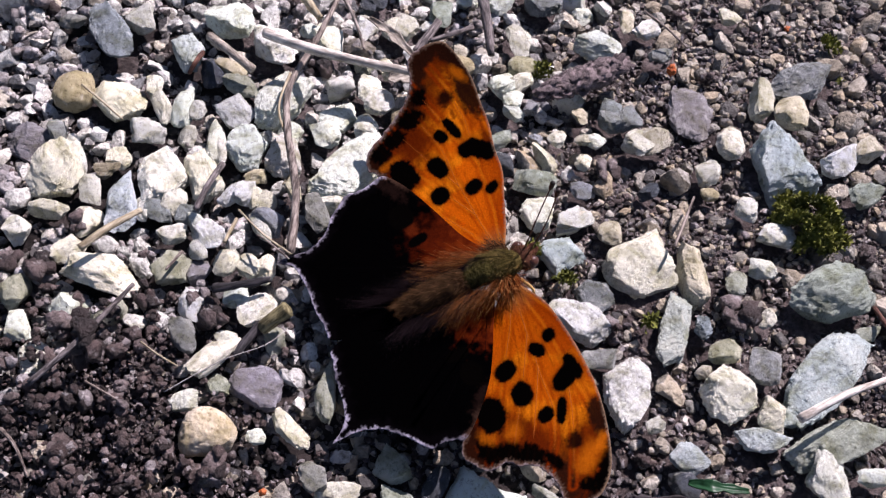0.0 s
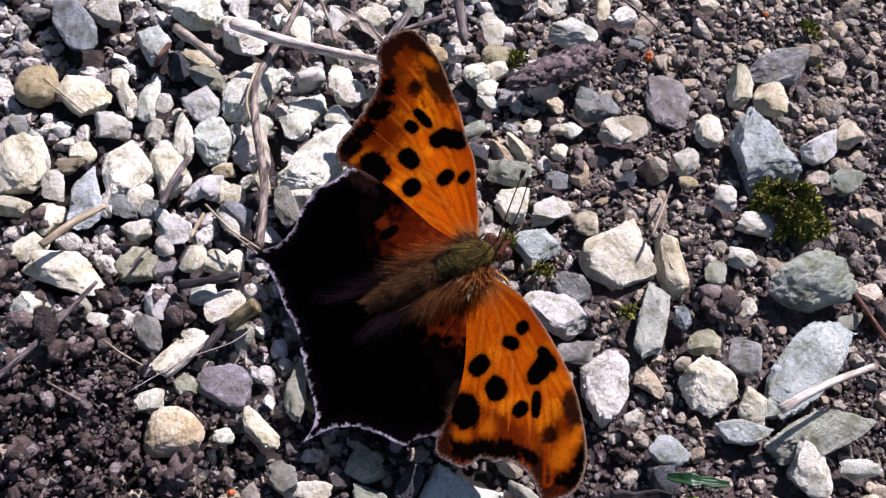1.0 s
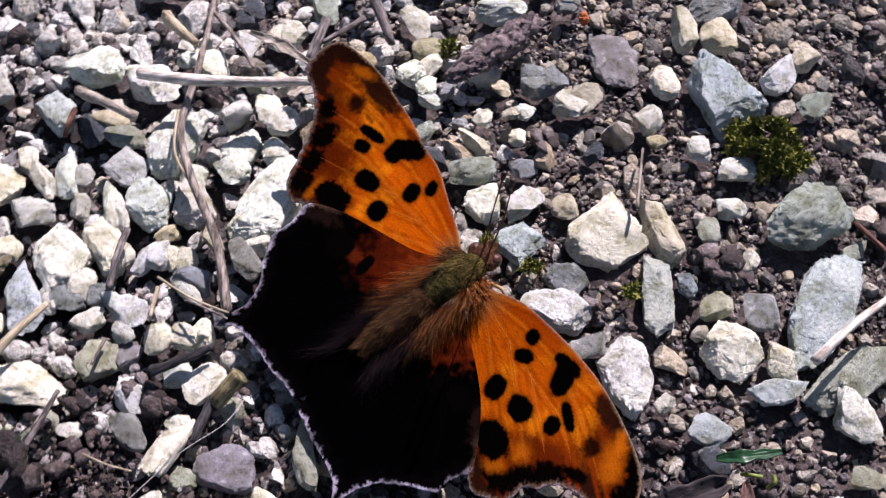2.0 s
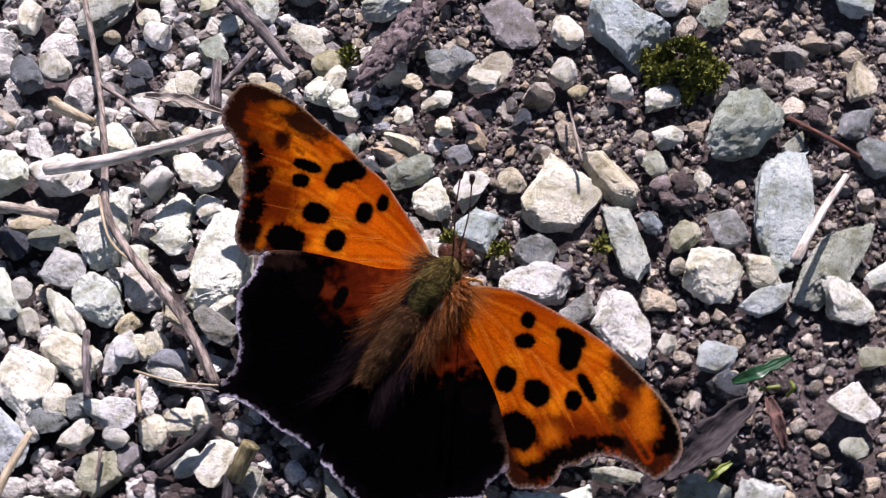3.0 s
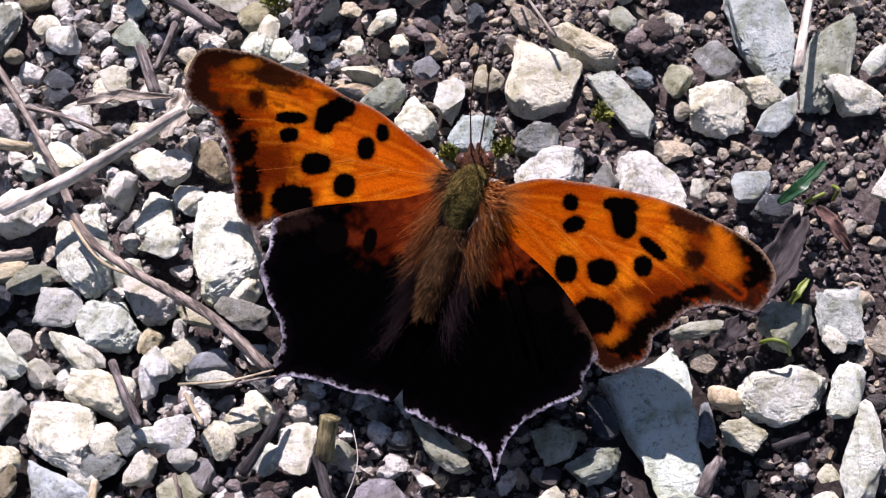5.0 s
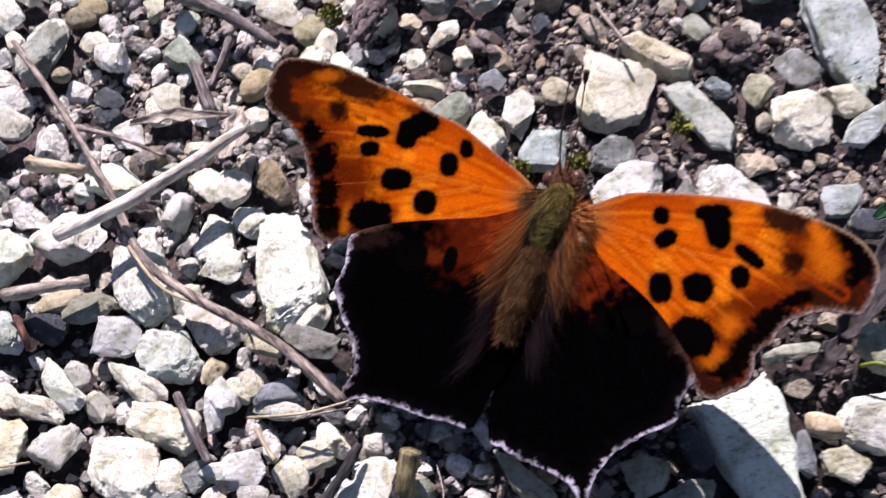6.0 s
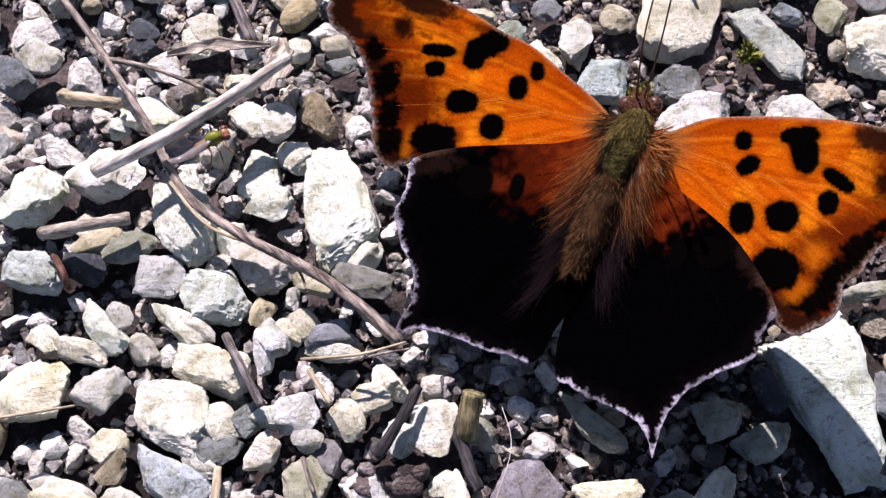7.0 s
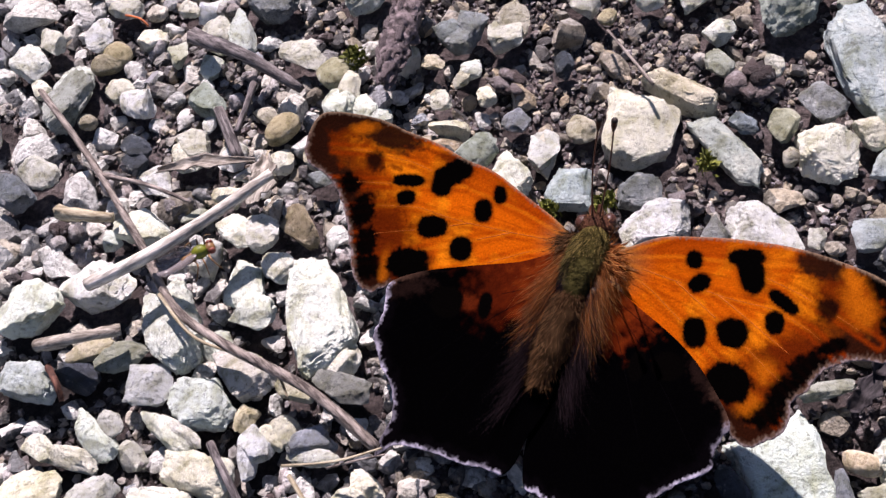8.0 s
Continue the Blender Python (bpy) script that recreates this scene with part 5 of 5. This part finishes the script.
def build_butterfly():
    b = new("butterfly")
    b.matrix_world = Matrix.Translation(BASE * CM)
    tagged(b, "orange anglewing butterfly with black spots basking on gravel", "butterfly")
    build_wing(b, "hindwing", -1, True, ((-0.4584, -0.3782, 0.5876), (-0.8176, -0.5174, -0.2525), (-0.1038, -0.2990, 0.9486)), [(-1.9, -1.5), (2.2, -3.7), (6.0, -6.3), (9.5, -8.5), (12.3, -9.5), (13.6, -8.4), (14.8, -7.4), (16.1, -6.6), (16.5, -5.2), (17.0, -3.8), (17.2, -2.1), (17.8, -0.7), (18.6, 0.3), (20.1, 1.0), (21.6, 2.0), (20.8, 2.2), (19.7, 2.3), (18.2, 3.6), (16.6, 5.7), (15.7, 7.0), (14.3, 8.4), (13.5, 9.6), (12.1, 9.5), (10.2, 8.5), (7.0, 7.3), (3.0, 4.3), (-0.1, 1.8)], [(9.2, -4.9, 1.44, 1.29, 130), (6.7, -2.5, 1.13, 0.56, 46)], [(11.3, -8.2, 2.16, 0.82, 153, 1), (7.6, -3.7, 0.91, 0.70, 138, 2)], 4, 21, HIND_VEINS, "velvety black hindwing with red base and lilac edge", 0.2)
    build_wing(b, "hindwing", 1, True, ((-0.1817, -0.4441, 0.5480), (0.2953, -0.9115, -0.2863), (-0.0202, -0.3055, 0.9520)), [(-0.2, 0.2), (3.2, 2.3), (7.5, 4.3), (11.3, 5.1), (14.0, 5.2), (14.5, 4.4), (15.6, 3.2), (16.4, 2.8), (16.6, 1.4), (16.6, -0.1), (16.9, -1.9), (17.6, -3.6), (18.6, -4.8), (20.1, -5.9), (20.6, -6.3), (19.3, -6.2), (18.0, -6.5), (16.3, -7.9), (15.1, -9.4), (13.7, -10.5), (12.8, -11.4), (11.1, -11.0), (9.2, -10.0), (5.4, -7.2), (1.8, -3.0)], [(7.1, 0.3, 1.19, 0.62, 145), (8.1, 2.5, 1.22, 1.04, -141)], [(9.6, 4.5, 1.78, 0.61, 3, 1)], 4, 20, HIND_VEINS, "velvety black hindwing with a lilac edge and tail", 0.2)
    build_wing(b, "forewing", -1, False, ((-0.3871, -0.0768, 0.6290), (-0.9178, 0.3364, 0.2109), (0.0301, -0.4709, 0.8817)), [(0.3, -0.4), (2.4, -1.5), (5.7, -2.6), (8.8, -3.6), (11.6, -3.8), (14.5, -4.3), (17.2, -4.4), (19.8, -4.6), (22.2, -4.3), (24.4, -3.7), (25.3, -2.9), (25.6, -1.2), (25.3, 0.4), (24.3, 1.4), (23.1, 1.6), (22.2, 2.1), (21.1, 2.9), (20.0, 4.3), (19.1, 5.9), (18.3, 7.4), (17.5, 9.0), (16.6, 9.8), (15.3, 9.9), (14.5, 9.2), (13.9, 8.6), (12.5, 7.6), (10.2, 6.5), (8.1, 6.0), (5.6, 5.5), (3.3, 4.4), (1.5, 2.3), (-0.3, 0.6)], [(7.6, -1.9, 0.78, 0.57, 111), (8.5, -0.1, 0.98, 0.77, 110), (12.2, -2.3, 1.75, 1.00, -139), (12.8, -1.0, 0.97, 0.88, 100), (15.7, -0.4, 1.40, 0.54, -162), (15.4, 1.1, 0.84, 0.65, -153), (12.3, 2.7, 1.32, 0.95, -159), (9.2, 3.6, 1.03, 0.98, 103), (13.2, 6.4, 1.83, 1.32, -162), (19.2, -1.0, 0.72, 0.65, -150)], [(24.0, -3.1, 2.20, 0.97, -152, 1), (24.6, -0.5, 2.01, 0.91, 92, 1), (18.3, -3.5, 2.29, 0.99, -173, 1), (21.1, -3.4, 1.05, 0.44, -154, 3), (20.5, 1.6, 0.70, 0.76, -125, 0), (18.7, 3.5, 1.15, 0.87, 97, 0), (17.3, 6.0, 1.06, 0.83, 97, 0), (16.4, 7.9, 1.09, 0.86, -150, 0), (15.0, 7.4, 1.29, 0.41, 103, 3), (15.8, 4.1, 1.86, 1.89, 74, 2), (12.3, -3.4, 1.42, 0.49, -177, 2), (14.7, 8.8, 2.58, 0.51, -159, 1), (21.9, -4.0, 3.06, 0.44, -167, 1)], 11, 24, FORE_VEINS, "orange forewing with black spots and ragged brown margin", -1.4)
    build_wing(b, "forewing", 1, False, ((-0.0843, -0.2408, 0.6390), (0.8588, -0.4715, 0.2002), (-0.4132, -0.4066, 0.8148)), [(-0.2, 0.3), (1.5, 1.4), (3.6, 2.4), (5.9, 2.8), (8.7, 3.1), (11.1, 3.2), (13.5, 3.2), (15.9, 3.0), (18.5, 2.6), (21.0, 2.1), (22.8, 1.4), (24.0, 0.4), (24.4, -0.4), (24.3, -1.9), (23.8, -3.2), (22.7, -3.4), (20.9, -3.6), (19.2, -4.3), (18.0, -5.2), (17.2, -6.6), (16.2, -7.6), (16.2, -9.0), (15.7, -10.1), (14.5, -11.0), (13.4, -11.7), (12.1, -11.5), (11.4, -10.7), (10.3, -9.6), (8.8, -8.0), (7.0, -6.9), (4.9, -6.3), (2.8, -4.9), (1.1, -2.3), (0.1, -0.9)], [(6.5, 1.1, 0.66, 0.65, 87), (7.2, -0.6, 0.90, 0.66, -142), (10.6, 1.9, 1.45, 0.65, -170), (11.2, 0.8, 1.53, 1.03, 110), (14.1, -0.8, 1.34, 0.51, 156), (13.7, -2.4, 0.83, 0.76, 101), (10.5, -3.8, 1.27, 1.04, -174), (7.5, -4.4, 1.15, 0.94, 101), (10.9, -7.5, 1.80, 1.45, 178), (17.7, -0.7, 0.72, 0.69, 99)], [(16.5, 2.4, 1.84, 0.90, 173, 1), (18.3, 1.5, 2.09, 1.51, 178, 2), (19.3, 1.7, 0.98, 0.45, 133, 3), (20.0, 0.1, 1.58, 0.99, 128, 3), (21.9, 1.3, 1.90, 0.79, 136, 0), (23.5, 0.2, 1.44, 0.78, 123, 1), (18.7, -3.1, 0.93, 0.45, -160, 0), (16.9, -4.9, 1.38, 0.77, -143, 0), (15.4, -7.2, 1.26, 1.00, -133, 0), (13.9, -9.1, 1.44, 0.76, -168, 0), (15.3, -4.3, 2.84, 0.74, -166, 2), (13.6, -6.1, 0.87, 0.79, -150, 3), (12.7, -8.7, 0.98, 0.56, -145, 3), (22.5, -0.9, 0.62, 0.60, -139, 0), (20.0, 2.2, 3.48, 0.44, 168, 1)], 12, 26, FORE_VEINS, "orange forewing with black spots and hooked brown tip", -2.6)
    body_part(b, "thorax", THORAX, [0.10, 0.135, 0.145, 0.11], BODY_OLIVE, "olive green furry thorax")
    body_part(b, "abdomen", ABDOMEN, [0.13, 0.145, 0.13, 0.05], BODY_BROWN, "brown ringed abdomen", rings=0.07)
    rng = np.random.default_rng(3)
    for s, at in ((-1, (-0.39, -0.12, 0.64)), (1, (-0.13, -0.27, 0.65))):
        v, f = BALLS[3]
        lobe = new("shoulder", mesh_of("shoulder", (v * (0.10, 0.15, 0.075) + np.array(at) - np.array(BASE)) * CM, f, BODY_BROWN))
        lobe.parent = b
        lobe["label"] = "furry brown wing shoulder"
        d = rng.normal(size=(500, 3))
        d /= np.linalg.norm(d, axis=1)[:, None]
        d[:, 2] = np.abs(d[:, 2])
        hairs("shoulder_fur", d * (0.10, 0.15, 0.075) + np.array(at), d * 0.5 + (s * 0.5, -0.7, 0.0) + rng.normal(size=(500, 3)) * 0.25, rng.uniform(0.08, 0.24, 500), 0.0026, FUR_BROWN if s < 0 else FUR_ORANGE, b, "tan fur at the wing root", 12)
    head_v, head_f = BALLS[3]
    skin = np.array([1 + 0.10 * noise.noise(Vector(q * 3)) for q in head_v])
    head = new("head", mesh_of("head", ((head_v * skin[:, None]) * (0.15, 0.115, 0.115) + HEAD - np.array(BASE)) * CM, head_f, HEAD_PINK))
    head.parent = b
    head["label"] = "pinkish brown furry head"
    for s in (-1, 1):
        eye = new("eye", mesh_of("eye", (BALLS[3][0] * (0.062, 0.07, 0.07) + HEAD + np.array((s * 0.11, 0.035, 0.02)) - np.array(BASE)) * CM, BALLS[3][1], EYE))
        eye.parent = b
    for s, tip in ((-1, (-0.125, 0.05, 2.08)), (1, (-0.02, 0.0, 2.12))):
        root = HEAD + (s * 0.03, 0.05, 0.08)
        mid = (root + np.array(tip)) / 2 + (s * 0.02, 0.03, 0)
        antenna = body_part(b, "antenna", [tuple(root), tuple(mid), tip], [0.009, 0.0062, 0.0062], ANTENNA, "thin brown antenna", 7, 0.05)
        end = np.array(tip)
        d = (end - mid) / np.linalg.norm(end - mid)
        v, f = tube([tuple(end - d * 0.14), tuple(end - d * 0.08), tuple(end), tuple(end + d * 0.02)], [0.0075, 0.021, 0.025, 0.008], 9)
        club = new("club", mesh_of("club", (v - np.array(BASE)) * CM, f, CLUB))
        club.parent = antenna
        club["label"] = "black antenna club"
        palp = [tuple(HEAD + (s * 0.03, 0.08, -0.02)), tuple(HEAD + (s * 0.035, 0.15, 0.01)), tuple(HEAD + (s * 0.03, 0.19, 0.05))]
        body_part(b, "palp", palp, [0.03, 0.028, 0.012], HEAD_PINK, "short furry palp", 8, 0.2)
        for k, (x, y) in enumerate(((0.30, 0.16), (0.36, -0.10), (0.40, -0.42))):
            hip = np.array((-0.26 + s * 0.10, -0.08 - 0.16 * k, 0.54))
            foot = np.array((-0.27 + s * x, y - 0.05, -0.02))
            knee = (hip + foot) / 2 + (s * 0.08, 0.05, 0.06)
            body_part(b, "leg", [tuple(hip), tuple(knee), tuple(foot)], [0.022, 0.016, 0.010], LEG, "slender tan leg", 7, 0.08, 5)
    # fur on the body
    roots, ways, lengths = [], [], []
    for _ in range(6500):
        s = rng.random()
        c = along(THORAX, s)
        w = rng.uniform(-0.2, math.pi + 0.2)
        out = np.array((math.cos(w), 0.35 * math.sin(w), math.sin(w)))
        roots.append(c + out * np.interp(s * 3, range(4), [0.10, 0.142, 0.15, 0.11]))
        ways.append(out * 0.28 + np.array((-0.28, -0.9, -0.05)) + rng.normal(size=3) * 0.22)
        lengths.append(rng.uniform(0.03, 0.075))
    front = [i for i, q in enumerate(roots) if q[1] > -0.40 - 0.08 * math.sin(i * 1.7) + 0.35 * max(0.0, q[0] + 0.25)]
    rear = [i for i in range(len(roots)) if i not in set(front)]
    hairs("thorax_fur", *([v[i] for i in front] for v in (roots, ways, lengths)), 0.0019, FUR_OLIVE, b, "dense olive fur", 1)
    hairs("rear_fur", *([v[i] for i in rear] for v in (roots, ways, lengths)), 0.0019, FUR_DARK, b, "dark brown fur behind the thorax", 1)
    roots, ways, lengths = [], [], []
    for _ in range(3200):
        s = rng.random() ** 1.3
        c = along(ABDOMEN, s)
        w = rng.uniform(-0.1, math.pi + 0.1)
        out = np.array((math.cos(w), 0.2 * math.sin(w), math.sin(w)))
        roots.append(c + out * np.interp(s * 3, range(4), [0.13, 0.145, 0.13, 0.05]) * 0.95)
        ways.append(out * 0.4 + np.array((-0.36, -0.9, -0.2)) + rng.normal(size=3) * 0.2)
        lengths.append(rng.uniform(0.05, 0.12))
    hairs("abdomen_fur", roots, ways, lengths, 0.0015, FUR_BROWN, b, "short brown abdomen fur", 2)
    roots, ways, lengths = [], [], []
    for _ in range(520):
        d = rng.normal(size=3)
        d[2] = abs(d[2])
        d /= np.linalg.norm(d)
        roots.append(HEAD + d * (0.135, 0.10, 0.10))
        ways.append(d + rng.normal(size=3) * 0.35 + (0, -0.25, 0))
        lengths.append(rng.uniform(0.025, 0.06))
    hairs("head_fur", roots, ways, lengths, 0.0028, FUR_BROWN, b, "short reddish brown head fur", 8)
    # long hair that fans from the body over the hindwings
    for side, fan, seed in ((-1, ((-0.62, -0.80), (-0.98, -0.50)), 5), (1, ((0.02, -1.0), (0.52, -0.90)), 6)):
        for material, count, near, far, name in ((FUR_ORANGE, 700, 0.0, 0.5, "orange_hair"), (FUR_BROWN, 260, 0.05, 0.6, "brown_hair"), (FUR_DARK, 900, 0.25, 1.0, "dark_hair")):
            roots, ways, lengths = [], [], []
            for _ in range(count):
                s = rng.uniform(near, far)
                c = along(THORAX[1:] + ABDOMEN[1:], s)
                k = rng.random() * (1 - 0.6 * s)
                d = np.array((*(np.array(fan[0]) * (1 - k) + np.array(fan[1]) * k), -0.30 + rng.normal() * 0.05))
                start = c + np.array((side * 0.13, 0.0, 0.02))
                roots.append(start + rng.normal(size=3) * 0.02 + d * rng.uniform(0, 0.25))
                ways.append(d + rng.normal(size=3) * 0.13)
                lengths.append(rng.uniform(0.14, 0.36))
            fan_hair = hairs(name, roots, ways, lengths, 0.0007, material, b, "long fine hair fanning over a hindwing base", seed)
            WINGED["left" if side < 0 else "right"].append(fan_hair)
    return b


WINGED = {"left": [], "right": []}
butterfly = build_butterfly()


# ---- visiting fly ----
FLY_GREEN = plain_mat("metallic_green", (0.05, 0.065, 0.006), (0.20, 0.21, 0.02), 900, 0.3)
FLY_BROWN = plain_mat("fly_brown", (0.10, 0.05, 0.02), (0.28, 0.15, 0.06), 700, 0.4)


def film_mat():
    m = Mat("fly_wing_film", 0.25, 0.6)
    m.color(m.ramp(m.noise(700, 3), (0.35, (0.20, 0.17, 0.16)), (0.65, (0.34, 0.30, 0.30))))
    m.b.inputs["Alpha"].default_value = 0.45
    return m.m


FLY_FILM = film_mat()


def build_fly():
    """A small fly, its head along +x, in cm round its own middle."""
    fly = new("fly")
    tagged(fly, "small fly with green thorax and folded greyish wings", "fly")

    def blob(name, centre, size, material, label, parent=fly):
        ob = new(name, mesh_of(name, (BALLS[3][0] * size + centre) * CM, BALLS[3][1], material))
        ob.parent = parent
        ob["label"] = label
        return ob

    blob("thorax", (0.08, 0, 0.10), (0.085, 0.065, 0.065), FLY_GREEN, "shiny green thorax")
    blob("head", (0.18, 0, 0.09), (0.045, 0.06, 0.05), FLY_BROWN, "brown fly head")
    for s in (-1, 1):
        blob("eye", (0.19, s * 0.042, 0.10), (0.034, 0.028, 0.038), RED_EYE, "dark red fly eye")
    v, f = tube([(0.02, 0, 0.09), (-0.08, 0, 0.085), (-0.2, 0, 0.06), (-0.26, 0, 0.05)], [0.05, 0.055, 0.035, 0.01], 12)
    abdomen = new("abdomen", mesh_of("abdomen", v * CM, f, FLY_BROWN))
    abdomen.parent = fly
    for s in (-1, 1):
        rim = []
        for k in range(24):
            a = 2 * math.pi * k / 24
            rim.append((-0.14 + 0.20 * math.cos(a), s * (0.045 + 0.055 * math.sin(a) * (1 - 0.25 * math.cos(a))), 0.145 + 0.012 * math.cos(2 * a) + s * 0.003))
        bm = bmesh.new()
        bm.faces.new([bm.verts.new(Vector(q) * CM) for q in rim])
        bmesh.ops.triangulate(bm, faces=bm.faces[:])
        wing = part("wing", bm, FLY_FILM, fly, "folded greyish lilac fly wing")
        thick = wing.modifiers.new("thickness", "SOLIDIFY")
        thick.thickness = 0.00003
        for k in range(3):
            x = 0.14 - 0.07 * k
            v, f = tube([(x, s * 0.04, 0.08), (x + 0.02, s * 0.13, 0.10), (x + (0.05 - 0.06 * k), s * 0.19, -0.02)], [0.010, 0.008, 0.005], 6)
            leg = new("leg", mesh_of("leg", v * CM, f, FLY_BROWN))
            leg.parent = fly
    return fly


RED_EYE = plain_mat("fly_eye", (0.10, 0.02, 0.015), (0.18, 0.05, 0.03), 2500, 0.3)
fly = build_fly()


# ---- movement ----
# seconds, shift of the butterfly in mm, its turn in degrees, and how far its left and right wings are raised
BASKING = [
    (0.0, (0, 0, 0), (0, 0, 0), 0, 0),
    (4.7, (0, 0, 0), (0, 0, 0), 0, 0),
    (5.8, (0.31, 0.24, 0.03), (-7.2, -0.3, -4.3), -1.9, 14.3),
    (6.0, (0.24, 0.15, -0.17), (-3.9, -1.2, -4.2), -0.3, 16.2),
    (6.5, (0.49, 0.32, -0.22), (-3.9, -2.6, -7.2), 0.4, 19.6),
    (7.0, (0.62, 0.36, -0.08), (-4.4, -2.4, -6.8), 0.7, 20.3),
    (7.5, (0.58, 0.18, -0.20), (-4.2, -2.2, -5.8), -1.3, 18.1),
    (8.0, (0.37, 0.03, -0.31), (-4.0, -2.9, -5.9), -3.5, 16.4),
]
BODY_AXIS = Vector((0.205, 0.52, 0.10)).normalized()
HINGES = {"left": Vector((-0.40, -0.20, 0.65)), "right": Vector((-0.18, -0.35, 0.65))}


def about(point, turned):
    return Matrix.Translation(point) @ turned @ Matrix.Translation(-point)


def motions():
    middle = Vector((-0.35, -0.60, 0.60)) * CM
    stand = butterfly.matrix_world.copy()
    rows = []
    for t, shift, turned, _, _ in BASKING:
        w = Vector([radians(a) for a in turned])
        spin = Matrix.Rotation(w.length, 4, w) if w.length else Matrix()
        rows.append((t, Matrix.Translation(Vector(shift) * 0.001) @ about(middle, spin) @ stand))
    walk(butterfly, rows)
    for side, sign in (("left", 1), ("right", -1)):
        hinge = (HINGES[side] - BASE) * CM
        for piece in WINGED[side]:
            rest = piece.matrix_basis.copy()
            walk(piece, [(row[0], about(hinge, Matrix.Rotation(sign * radians(row[3 if side == "left" else 4]), 4, BODY_AXIS)) @ rest) for row in BASKING])
    away_from_view = pose(-0.13, -0.105, -0.0026, 0, 0, 35)
    landed = pose(*(Vector((-3.67, 0.34, 0.22)) * CM), 4, -6, 20)
    walk(fly, [
        (0.0, away_from_view),
        (6.6, away_from_view),
        (6.8, pose(*(Vector((-4.82, -1.33, 0.80)) * CM), 0, -14, 35)),
        (6.9, landed),
        (8.0, landed),
    ])


motions()
